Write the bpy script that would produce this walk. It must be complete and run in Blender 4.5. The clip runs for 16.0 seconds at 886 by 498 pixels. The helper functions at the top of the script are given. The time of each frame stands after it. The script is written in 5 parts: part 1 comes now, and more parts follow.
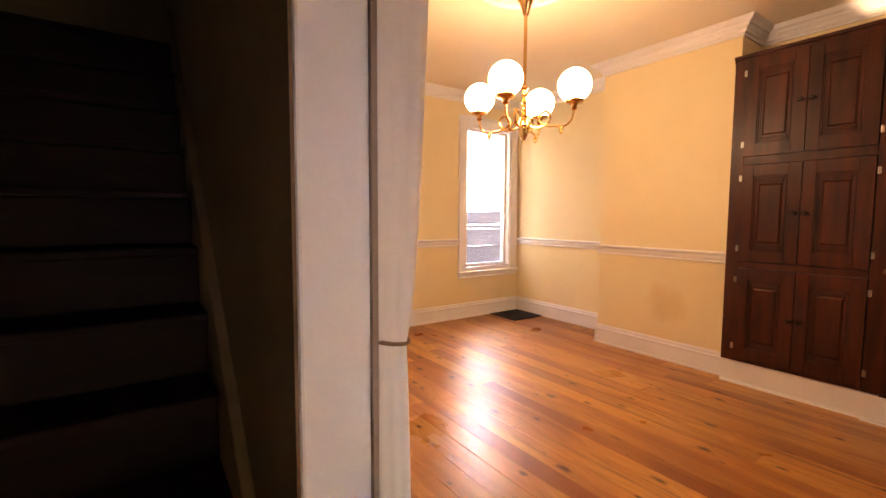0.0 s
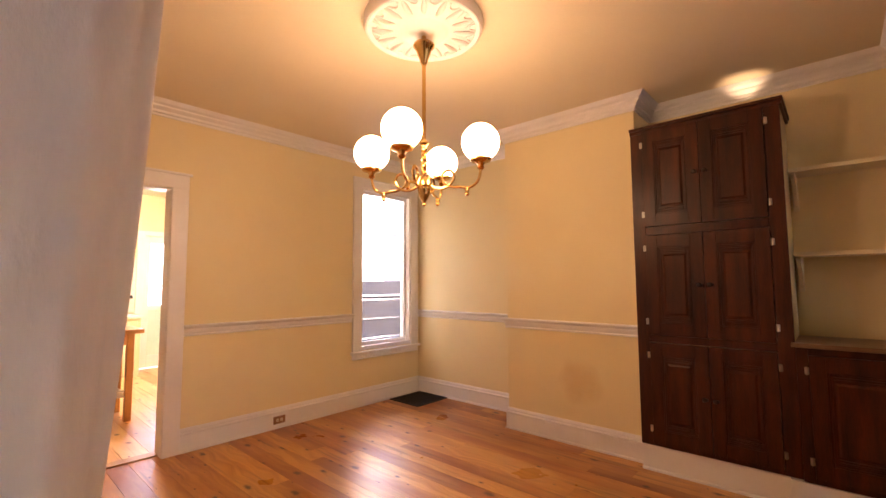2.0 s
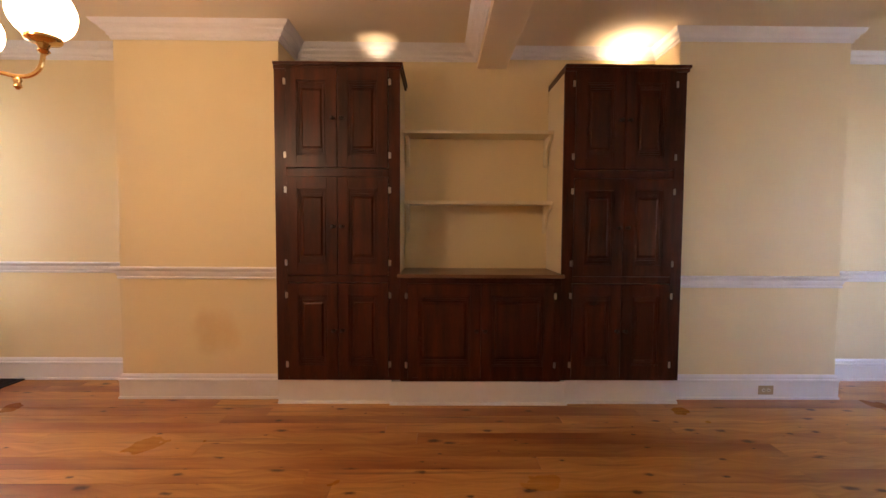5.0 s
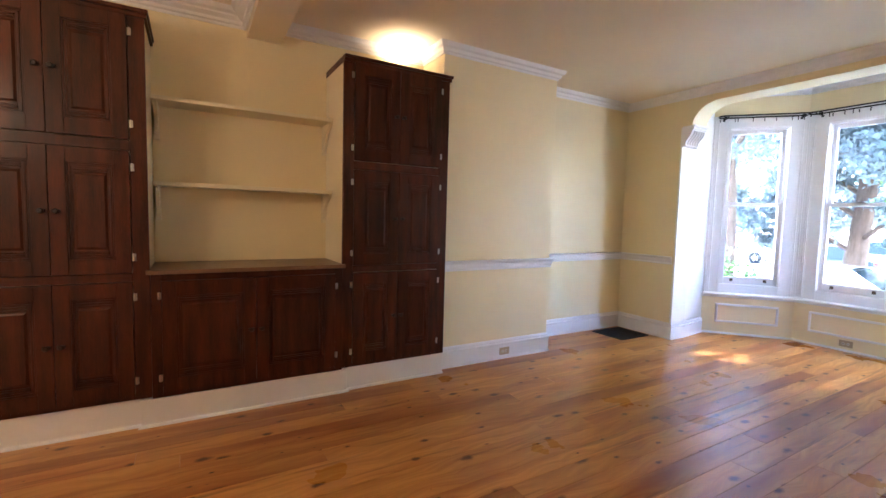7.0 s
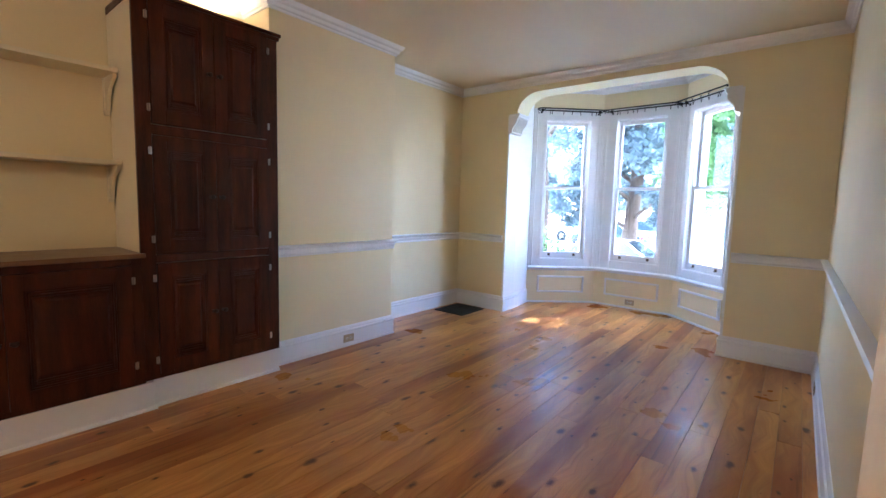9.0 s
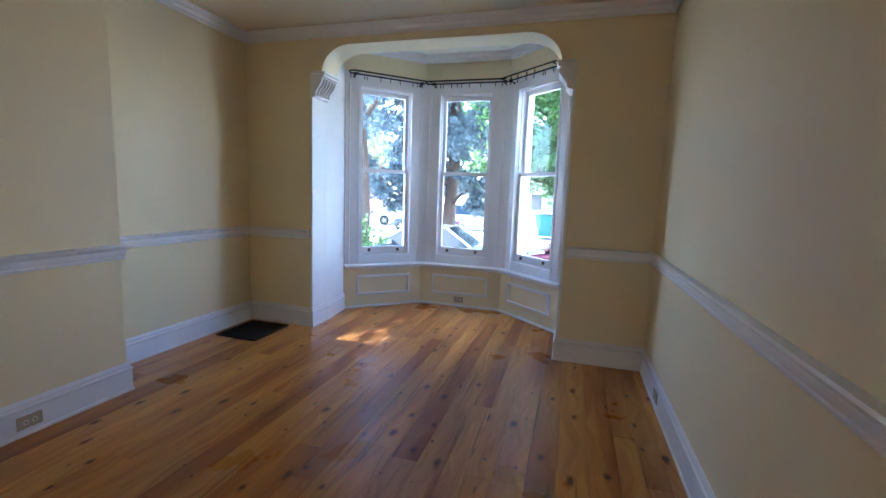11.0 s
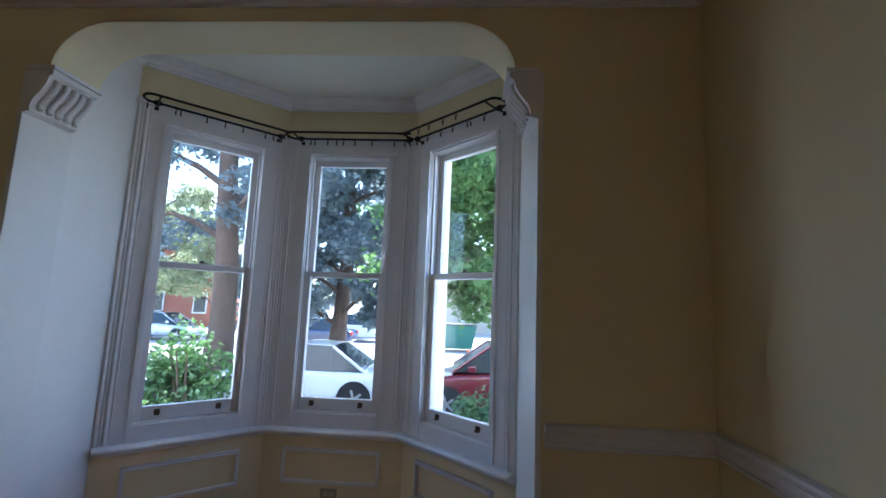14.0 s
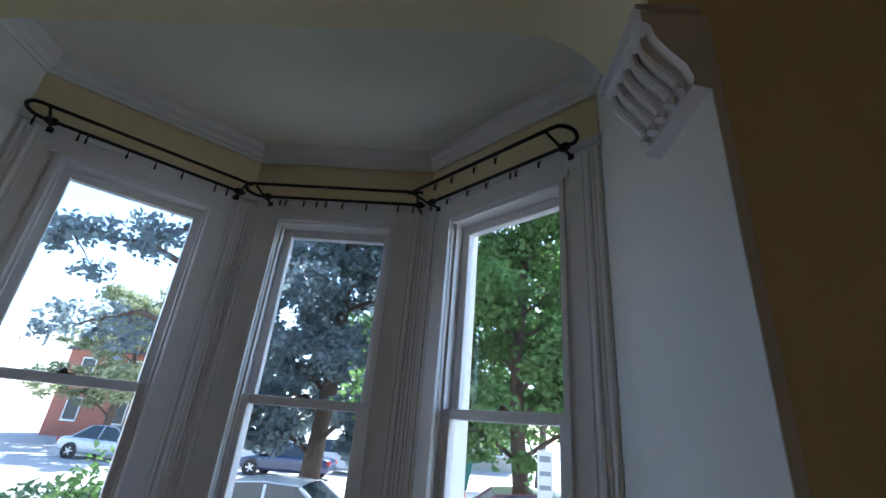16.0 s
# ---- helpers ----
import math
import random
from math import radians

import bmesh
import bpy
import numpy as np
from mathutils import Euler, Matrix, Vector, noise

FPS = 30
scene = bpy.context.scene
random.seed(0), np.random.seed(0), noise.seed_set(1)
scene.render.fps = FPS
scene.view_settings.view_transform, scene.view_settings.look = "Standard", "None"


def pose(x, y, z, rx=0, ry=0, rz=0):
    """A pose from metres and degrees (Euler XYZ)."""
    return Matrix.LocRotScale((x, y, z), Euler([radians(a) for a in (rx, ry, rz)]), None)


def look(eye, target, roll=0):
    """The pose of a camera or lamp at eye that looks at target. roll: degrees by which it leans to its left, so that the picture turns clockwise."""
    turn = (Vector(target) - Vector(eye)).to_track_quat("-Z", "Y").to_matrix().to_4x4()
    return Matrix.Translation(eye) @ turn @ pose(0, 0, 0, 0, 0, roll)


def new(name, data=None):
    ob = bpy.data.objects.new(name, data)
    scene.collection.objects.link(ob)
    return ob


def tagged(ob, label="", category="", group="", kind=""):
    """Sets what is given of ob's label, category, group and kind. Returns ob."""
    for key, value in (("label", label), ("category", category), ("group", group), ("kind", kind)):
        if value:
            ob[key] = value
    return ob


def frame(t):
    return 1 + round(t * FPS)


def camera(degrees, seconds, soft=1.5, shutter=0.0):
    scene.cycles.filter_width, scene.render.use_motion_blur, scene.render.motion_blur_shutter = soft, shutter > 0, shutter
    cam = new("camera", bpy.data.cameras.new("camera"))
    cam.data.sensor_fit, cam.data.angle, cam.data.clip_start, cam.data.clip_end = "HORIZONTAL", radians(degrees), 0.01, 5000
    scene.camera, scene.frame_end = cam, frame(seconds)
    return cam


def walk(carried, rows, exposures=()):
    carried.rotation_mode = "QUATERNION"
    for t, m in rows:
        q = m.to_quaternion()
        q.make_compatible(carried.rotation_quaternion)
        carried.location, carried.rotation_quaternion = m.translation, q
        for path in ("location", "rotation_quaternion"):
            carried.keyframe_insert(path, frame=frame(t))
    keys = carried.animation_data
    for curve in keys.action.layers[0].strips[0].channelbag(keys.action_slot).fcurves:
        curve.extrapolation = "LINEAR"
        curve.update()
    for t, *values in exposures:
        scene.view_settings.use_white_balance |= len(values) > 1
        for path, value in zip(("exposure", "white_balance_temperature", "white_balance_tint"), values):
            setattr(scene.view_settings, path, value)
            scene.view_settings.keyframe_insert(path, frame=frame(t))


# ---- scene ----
cam = camera(91.0, 16.0)

PATH = [
    (0, (0.033, -0.084, 1.278), (1.175, 1.551, 1.131), 0.3),
    (0.5, (0.101, 0.05, 1.334), (1.422, 1.546, 1.203), -0.3),
    (1, (0.22, 0.166, 1.324), (1.587, 1.624, 1.244), -0.7),
    (1.5, (0.32, 0.253, 1.331), (1.719, 1.683, 1.368), -0.4),
    (2, (0.42, 0.309, 1.336), (1.897, 1.648, 1.491), -0.3),
    (2.5, (0.489, 0.372, 1.354), (2.099, 1.551, 1.486), 0.3),
    (3, (0.53, 0.395, 1.356), (2.274, 1.369, 1.446), 1.2),
    (3.5, (0.551, 0.384, 1.318), (2.411, 1.118, 1.374), 0.6),
    (4, (0.575, 0.339, 1.309), (2.511, 0.841, 1.309), -0.1),
    (4.5, (0.592, 0.305, 1.309), (2.577, 0.545, 1.256), 0.2),
    (5, (0.602, 0.244, 1.312), (2.6, 0.223, 1.213), 0.3),
    (5.2, (0.6, 0.235, 1.303), (2.592, 0.09, 1.2), 0.3),
    (7.3, (0.643, 0.309, 1.345), (2.303, -0.777, 1.180), 1.5),
    (7.5, (0.647, 0.305, 1.352), (2.277, -0.84, 1.172), 1.4),
    (8, (0.646, 0.298, 1.363), (2.172, -0.985, 1.192), 1.1),
    (8.5, (0.654, 0.272, 1.337), (2.056, -1.141, 1.149), 1.8),
    (9, (0.772, 0.191, 1.304), (2.03, -1.351, 1.104), 1.6),
    (9.5, (0.934, 0.026, 1.313), (1.944, -1.684, 1.076), 0.6),
    (9.7, (0.960, -0.075, 1.325), (1.903, -1.830, 1.06), 0.8),
    (11.8, (1.360, -1.310, 1.350), (1.712, -3.277, 1.19), 1.3),
    (12, (1.389, -1.443, 1.359), (1.702, -3.416, 1.266), 1.2),
    (12.5, (1.412, -1.769, 1.359), (1.673, -3.751, 1.395), 2.4),
    (13, (1.42, -2.09, 1.371), (1.632, -4.076, 1.474), 2.7),
    (13.5, (1.467, -2.408, 1.362), (1.609, -4.395, 1.543), 2.7),
    (14, (1.535, -2.683, 1.386), (1.652, -4.662, 1.646), 2.2),
    (14.5, (1.554, -2.997, 1.421), (1.707, -4.945, 1.847), 2.8),
    (15, (1.604, -3.252, 1.43), (1.738, -5.175, 1.964), 3.9),
    (15.5, (1.69, -3.521, 1.457), (1.684, -5.391, 2.165), 3.5),
    (16, (1.72, -3.76, 1.512), (1.845, -5.6, 2.287), 5.1),
]
walk(cam, [(t, look(eye, target, roll)) for t, eye, target, roll in PATH],
     exposures=[(0, 5.05, 7000, 35), (1, 4.9, 7000, 36), (2, 4.55, 7000, 37), (3.5, 4.1, 7000, 38), (5, 4.65, 6200, 30), (7.5, 5.1, 5250, 16), (9.5, 4.65, 4900, 14), (12, 3.45, 4900, 12), (14, 2.6, 5150, 12), (16, 1.95, 5350, 11)])

# ---- world and sun ----
SUN_EL, SUN_AZ = 53.0, 196.0          # degrees; azimuth clockwise from +y
world = bpy.data.worlds.new("sky")
scene.world = world
world.use_nodes = True
wn = world.node_tree.nodes
sky = wn.new("ShaderNodeTexSky")
sky.sky_type, sky.sun_disc = "NISHITA", False
sky.sun_elevation, sky.sun_rotation = radians(SUN_EL), radians(SUN_AZ)
wn["Background"].inputs[1].default_value = 0.15
world.node_tree.links.new(sky.outputs[0], wn["Background"].inputs[0])
sun = new("sun", bpy.data.lights.new("sun", "SUN"))
sun.data.energy, sun.data.angle, sun.data.color = 5.0, radians(0.5), (1, 0.95, 0.87)
sd = Vector((math.sin(radians(SUN_AZ)) * math.cos(radians(SUN_EL)), math.cos(radians(SUN_AZ)) * math.cos(radians(SUN_EL)), math.sin(radians(SUN_EL))))
sun.matrix_world = look(sd * 60, (0, 0, 0))
GLOBE_GLOW = 1.35                      # strength of the lit glass globes
UPLIGHT = 0.24                         # watts of the spots on the cabinet tops

# ---- materials ----


def nodes_of(name):
    m = bpy.data.materials.new(name)
    m.use_nodes = True
    t = m.node_tree
    return m, t.nodes, t.links, t.nodes["Principled BSDF"]


def add(n, kind, **inputs):
    node = n.new(kind)
    for key, value in inputs.items():
        node.inputs[key.replace("_", " ")].default_value = value
    return node


def surface(name, a, b=None, rough=0.5, metal=0.0, fine=60.0, coarse=2.5, bump=0.15, stretch=(1, 1, 1), coat=0.0, depth=0.002, spread=0.5, own=0.0, spec=0.5):
    """Two colours mixed by coarse and fine noise, with varied gloss and a fine relief; own: how much each object differs."""
    m, n, l, p = nodes_of(name)
    b = b or tuple(c * 0.86 for c in a)
    geo = n.new("ShaderNodeNewGeometry")
    mp = add(n, "ShaderNodeMapping", Scale=stretch)
    l.new(geo.outputs["Position"], mp.inputs[0])
    n1 = add(n, "ShaderNodeTexNoise", Scale=coarse, Detail=5.0, Roughness=0.6)
    n2 = add(n, "ShaderNodeTexNoise", Scale=fine, Detail=4.0, Roughness=0.6)
    l.new(mp.outputs[0], n1.inputs["Vector"])
    l.new(mp.outputs[0], n2.inputs["Vector"])
    mix = n.new("ShaderNodeMath")
    mix.operation = "MULTIPLY_ADD"
    l.new(n2.outputs[0], mix.inputs[0])
    mix.inputs[1].default_value = 0.4
    l.new(n1.outputs[0], mix.inputs[2])
    rr = add(n, "ShaderNodeMapRange", From_Min=0.7 - spread / 2, From_Max=0.7 + spread / 2)
    l.new(mix.outputs[0], rr.inputs[0])
    col = n.new("ShaderNodeMix")
    col.data_type = "RGBA"
    col.inputs[6].default_value, col.inputs[7].default_value = (*a, 1), (*b, 1)
    l.new(rr.outputs[0], col.inputs[0])
    out = col.outputs[2]
    if own:
        oi = n.new("ShaderNodeObjectInfo")
        hs = n.new("ShaderNodeHueSaturation")
        vr = add(n, "ShaderNodeMapRange", To_Min=1 - own, To_Max=1 + own)
        l.new(oi.outputs["Random"], vr.inputs[0])
        l.new(vr.outputs[0], hs.inputs["Value"])
        l.new(out, hs.inputs["Color"])
        out = hs.outputs[0]
    l.new(out, p.inputs["Base Color"])
    r2 = add(n, "ShaderNodeMapRange", To_Min=max(rough - 0.08, 0.02), To_Max=min(rough + 0.1, 1))
    l.new(n1.outputs[0], r2.inputs[0])
    l.new(r2.outputs[0], p.inputs["Roughness"])
    p.inputs["Metallic"].default_value = metal
    p.inputs["Coat Weight"].default_value = coat
    p.inputs["Specular IOR Level"].default_value = spec
    p.inputs["Coat Roughness"].default_value = 0.15
    if bump:
        bp = add(n, "ShaderNodeBump", Strength=bump, Distance=depth)
        l.new(n2.outputs[0], bp.inputs["Height"])
        l.new(bp.outputs[0], p.inputs["Normal"])
    return m


def pine(name, light, dark, red, rough=0.3):
    """Knotty varnished pine boards that run along y; every board has its own tone, grain and knots."""
    m, n, l, p = nodes_of(name)
    geo, oi = n.new("ShaderNodeNewGeometry"), n.new("ShaderNodeObjectInfo")
    off = n.new("ShaderNodeCombineXYZ")
    big = n.new("ShaderNodeMath")
    big.operation, big.inputs[1].default_value = "MULTIPLY", 37.0
    l.new(oi.outputs["Random"], big.inputs[0])
    l.new(big.outputs[0], off.inputs[1])
    l.new(big.outputs[0], off.inputs[2])
    pos = n.new("ShaderNodeVectorMath")
    l.new(geo.outputs["Position"], pos.inputs[0])
    l.new(off.outputs[0], pos.inputs[1])
    # knots
    mk = add(n, "ShaderNodeMapping", Scale=(6.2, 3.1, 1.0))
    l.new(pos.outputs[0], mk.inputs[0])
    vor = add(n, "ShaderNodeTexVoronoi", Scale=1.0, Randomness=1.0)
    vor.voronoi_dimensions = "2D"
    l.new(mk.outputs[0], vor.inputs["Vector"])
    sep = n.new("ShaderNodeSeparateColor")
    l.new(vor.outputs["Color"], sep.inputs[0])
    size = add(n, "ShaderNodeMapRange", From_Min=0.3, From_Max=1.0, To_Min=0.02, To_Max=0.18)
    l.new(sep.outputs[0], size.inputs[0])
    div = n.new("ShaderNodeMath")
    div.operation = "DIVIDE"
    wob = add(n, "ShaderNodeTexNoise", Scale=26.0, Detail=2.0)
    l.new(pos.outputs[0], wob.inputs["Vector"])
    wm = n.new("ShaderNodeMath")
    wm.operation, wm.inputs[1].default_value = "MULTIPLY_ADD", 0.15
    l.new(wob.outputs[0], wm.inputs[0])
    sub = n.new("ShaderNodeMath")
    sub.operation, sub.inputs[1].default_value = "SUBTRACT", 0.072
    l.new(vor.outputs["Distance"], sub.inputs[0])
    l.new(sub.outputs[0], wm.inputs[2])
    l.new(wm.outputs[0], div.inputs[0])
    l.new(size.outputs[0], div.inputs[1])
    knot = add(n, "ShaderNodeMapRange", From_Min=0.35, From_Max=1.0, To_Min=0.92, To_Max=0.0)
    halo = add(n, "ShaderNodeMapRange", From_Min=0.8, From_Max=1.5, To_Min=0.12, To_Max=0.0)
    l.new(div.outputs[0], knot.inputs[0])
    l.new(div.outputs[0], halo.inputs[0])
    # grain bent round the knots
    mg = add(n, "ShaderNodeMapping", Scale=(34.0, 1.3, 1.0))
    l.new(pos.outputs[0], mg.inputs[0])
    bend = n.new("ShaderNodeVectorMath")
    bend.operation = "MULTIPLY_ADD"
    cmb = n.new("ShaderNodeCombineXYZ")
    l.new(vor.outputs["Distance"], cmb.inputs[0])
    l.new(cmb.outputs[0], bend.inputs[0])
    bend.inputs[1].default_value = (3.0, 0, 0)
    l.new(mg.outputs[0], bend.inputs[2])
    grain = add(n, "ShaderNodeTexNoise", Scale=1.0, Detail=6.0, Roughness=0.62)
    l.new(bend.outputs[0], grain.inputs["Vector"])
    ms = add(n, "ShaderNodeMapping", Scale=(5.0, 0.7, 1.0))
    l.new(pos.outputs[0], ms.inputs[0])
    streak = add(n, "ShaderNodeTexNoise", Scale=1.0, Detail=3.0)
    l.new(ms.outputs[0], streak.inputs["Vector"])
    c1 = n.new("ShaderNodeMix")
    c1.data_type = "RGBA"
    c1.inputs[6].default_value, c1.inputs[7].default_value = (*light, 1), (*dark, 1)
    g1 = add(n, "ShaderNodeMapRange", From_Min=0.38, From_Max=0.72)
    l.new(grain.outputs[0], g1.inputs[0])
    l.new(g1.outputs[0], c1.inputs[0])
    c2 = n.new("ShaderNodeMix")
    c2.data_type = "RGBA"
    c2.inputs[7].default_value = (*red, 1)
    tone = n.new("ShaderNodeMath")
    tone.operation = "MULTIPLY_ADD"
    tone.inputs[1].default_value = 0.30
    l.new(oi.outputs["Random"], tone.inputs[0])
    l.new(streak.outputs[0], tone.inputs[2])
    g2 = add(n, "ShaderNodeMapRange", From_Min=0.56, From_Max=0.86, To_Max=0.85)
    l.new(tone.outputs[0], g2.inputs[0])
    l.new(g2.outputs[0], c2.inputs[0])
    l.new(c1.outputs[2], c2.inputs[6])
    c3 = n.new("ShaderNodeMix")
    c3.data_type = "RGBA"
    c3.inputs[7].default_value = (red[0] * 0.75, red[1] * 0.7, red[2] * 0.7, 1)
    l.new(halo.outputs[0], c3.inputs[0])
    l.new(c2.outputs[2], c3.inputs[6])
    c4 = n.new("ShaderNodeMix")
    c4.data_type = "RGBA"
    c4.inputs[7].default_value = (0.062, 0.019, 0.007, 1)
    # thin dark resin streaks along the grain
    mr_ = add(n, "ShaderNodeMapping", Scale=(26.0, 1.1, 1.0))
    l.new(pos.outputs[0], mr_.inputs[0])
    resin = add(n, "ShaderNodeTexNoise", Scale=1.0, Detail=3.0, Roughness=0.5)
    l.new(mr_.outputs[0], resin.inputs["Vector"])
    line = add(n, "ShaderNodeMapRange", From_Min=0.60, From_Max=0.72, To_Max=0.5)
    l.new(resin.outputs[0], line.inputs[0])
    both = n.new("ShaderNodeMath")
    both.operation = "MAXIMUM"
    l.new(knot.outputs[0], both.inputs[0])
    l.new(line.outputs[0], both.inputs[1])
    l.new(both.outputs[0], c4.inputs[0])
    l.new(c3.outputs[2], c4.inputs[6])
    hs = n.new("ShaderNodeHueSaturation")
    vr = add(n, "ShaderNodeMapRange", To_Min=0.88, To_Max=1.10)
    wn2 = n.new("ShaderNodeTexWhiteNoise")
    wn2.noise_dimensions = "1D"
    l.new(oi.outputs["Random"], wn2.inputs["W"])
    l.new(wn2.outputs[0], vr.inputs[0])
    l.new(vr.outputs[0], hs.inputs["Value"])
    l.new(c4.outputs[2], hs.inputs["Color"])
    l.new(hs.outputs[0], p.inputs["Base Color"])
    worn = add(n, "ShaderNodeTexNoise", Scale=1.7, Detail=4.0)
    l.new(geo.outputs["Position"], worn.inputs["Vector"])
    rr = add(n, "ShaderNodeMapRange", From_Min=0.3, From_Max=0.7, To_Min=rough - 0.04, To_Max=rough + 0.10)
    p.inputs["Specular IOR Level"].default_value = 0.36
    l.new(worn.outputs[0], rr.inputs[0])
    l.new(rr.outputs[0], p.inputs["Roughness"])
    bp = add(n, "ShaderNodeBump", Strength=0.12, Distance=0.001)
    l.new(grain.outputs[0], bp.inputs["Height"])
    l.new(bp.outputs[0], p.inputs["Normal"])
    return m


def glow(name, colour, strength):
    m, n, l, p = nodes_of(name)
    p.inputs["Base Color"].default_value = (0.8, 0.78, 0.72, 1)
    p.inputs["Roughness"].default_value = 0.3
    p.inputs["Emission Color"].default_value = (*colour, 1)
    p.inputs["Emission Strength"].default_value = strength
    return m


def pane_glass(name):
    m, n, l, p = nodes_of(name)
    tr = n.new("ShaderNodeBsdfTransparent")
    tr.inputs[0].default_value = (0.97, 0.98, 0.97, 1)
    gl = add(n, "ShaderNodeBsdfGlossy", Roughness=0.02)
    lw = add(n, "ShaderNodeLayerWeight", Blend=0.5)
    pw = n.new("ShaderNodeMath")
    pw.operation, pw.inputs[1].default_value = "POWER", 4.0
    l.new(lw.outputs["Facing"], pw.inputs[0])
    fr = add(n, "ShaderNodeMapRange", To_Min=0.03, To_Max=0.6)
    l.new(pw.outputs[0], fr.inputs[0])
    sh = n.new("ShaderNodeMixShader")
    l.new(fr.outputs[0], sh.inputs[0])
    l.new(tr.outputs[0], sh.inputs[1])
    l.new(gl.outputs[0], sh.inputs[2])
    l.new(sh.outputs[0], n["Material Output"].inputs[0])
    return m


def stained(m, spot, radius, colour):
    """An old damp stain with a ragged outline on a painted wall."""
    n, l, p = m.node_tree.nodes, m.node_tree.links, m.node_tree.nodes["Principled BSDF"]
    geo = n.new("ShaderNodeNewGeometry")
    no = add(n, "ShaderNodeTexNoise", Scale=7.0, Detail=4.0)
    l.new(geo.outputs["Position"], no.inputs["Vector"])
    far = n.new("ShaderNodeVectorMath")
    far.operation = "DISTANCE"
    far.inputs[1].default_value = spot
    l.new(geo.outputs["Position"], far.inputs[0])
    ma = n.new("ShaderNodeMath")
    ma.operation, ma.inputs[1].default_value = "MULTIPLY_ADD", radius * 1.6
    l.new(no.outputs[0], ma.inputs[0])
    l.new(far.outputs["Value"], ma.inputs[2])
    rr = add(n, "ShaderNodeMapRange", From_Min=radius * 1.25, From_Max=radius * 2.1, To_Min=0.42, To_Max=0.0)
    l.new(ma.outputs[0], rr.inputs[0])
    mix = n.new("ShaderNodeMix")
    mix.data_type = "RGBA"
    mix.inputs[7].default_value = (*colour, 1)
    l.new(rr.outputs[0], mix.inputs[0])
    l.new(p.inputs["Base Color"].links[0].from_socket, mix.inputs[6])
    l.new(mix.outputs[2], p.inputs["Base Color"])


YELLOW = surface("pale_yellow_wall_paint", (0.80, 0.69, 0.43), (0.76, 0.645, 0.385), 0.55, fine=90, coarse=1.3, bump=0.12)
stained(YELLOW, (3.89, 1.95, 0.52), 0.16, (0.62, 0.40, 0.14))
CEIL = surface("cream_ceiling_paint", (0.79, 0.70, 0.53), (0.75, 0.655, 0.48), 0.65, fine=70, coarse=1.0, bump=0.1)
BAYCEIL = surface("off_white_bay_paint", (0.80, 0.80, 0.70), (0.76, 0.76, 0.65), 0.6, fine=70, coarse=1.2, bump=0.1)
SOFFIT = surface("cream_soffit_paint", (0.80, 0.73, 0.47), (0.76, 0.69, 0.43), 0.55, fine=80, coarse=1.2, bump=0.1)
WHITE = surface("white_gloss_trim_paint", (0.80, 0.79, 0.80), (0.74, 0.73, 0.73), 0.32, fine=40, coarse=3, bump=0.06)
CREAM = surface("cream_shelf_paint", (0.78, 0.71, 0.52), (0.73, 0.66, 0.47), 0.45, fine=60, coarse=2, bump=0.08)
JAMB = surface("white_wall_paint", (0.80, 0.79, 0.77), (0.75, 0.74, 0.71), 0.4, fine=70, coarse=1.5, bump=0.1)
FLOOR = pine("varnished_knotty_pine", (0.60, 0.285, 0.070), (0.42, 0.165, 0.033), (0.25, 0.060, 0.015))
GAP = surface("dark_board_joint", (0.14, 0.06, 0.022), rough=0.9)
WOOD = surface("dark_stained_cabinet_wood", (0.092, 0.021, 0.007), (0.016, 0.004, 0.002), 0.34, fine=70, coarse=5.5, stretch=(1, 3, 0.35), bump=0.08, depth=0.001, spread=0.45, own=0.12, spec=0.28)
TOP = surface("worn_brown_counter", (0.22, 0.13, 0.07), (0.15, 0.08, 0.045), 0.3, stretch=(3, 0.6, 1), coarse=8)
KNOB = surface("dark_wooden_knob", (0.02, 0.008, 0.005), rough=0.35)
STEEL = surface("bright_steel_hinge", (0.55, 0.53, 0.49), rough=0.35, metal=1.0)
BRASS = surface("polished_brass", (0.80, 0.52, 0.20), (0.68, 0.41, 0.13), 0.16, metal=1.0, bump=0.03)
GLOBE = glow("lit_opal_glass", (1.0, 0.69, 0.36), GLOBE_GLOW)
BLACK = surface("black_iron", (0.012, 0.012, 0.013), rough=0.45, metal=0.4)
GRILLE = surface("dark_grille_iron", (0.02, 0.019, 0.019), rough=0.6, metal=0.3)
PLATE = surface("tan_outlet_plate", (0.42, 0.33, 0.20), rough=0.4)
PLATEBROWN = surface("brown_outlet_plate", (0.26, 0.12, 0.05), rough=0.4)
SOCKET = surface("ivory_socket", (0.62, 0.55, 0.42), rough=0.4)
CLOTH = surface("off_white_curtain_cloth", (0.76, 0.70, 0.61), (0.68, 0.62, 0.53), 0.9, fine=220, coarse=3, bump=0.3, stretch=(1, 1, 0.4))
ROPE = surface("brown_tie_cord", (0.22, 0.13, 0.07), rough=0.8)
GLASS = pane_glass("clear_window_glass")
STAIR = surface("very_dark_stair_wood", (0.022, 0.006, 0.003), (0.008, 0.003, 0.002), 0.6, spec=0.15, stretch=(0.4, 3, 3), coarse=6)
# dark brown that stands in for the shade of the hall
HALLSHADE = surface("hall_shade_brown", (0.20, 0.13, 0.07), (0.16, 0.10, 0.055), 0.7, spec=0.2)


# ---- mesh tools ----


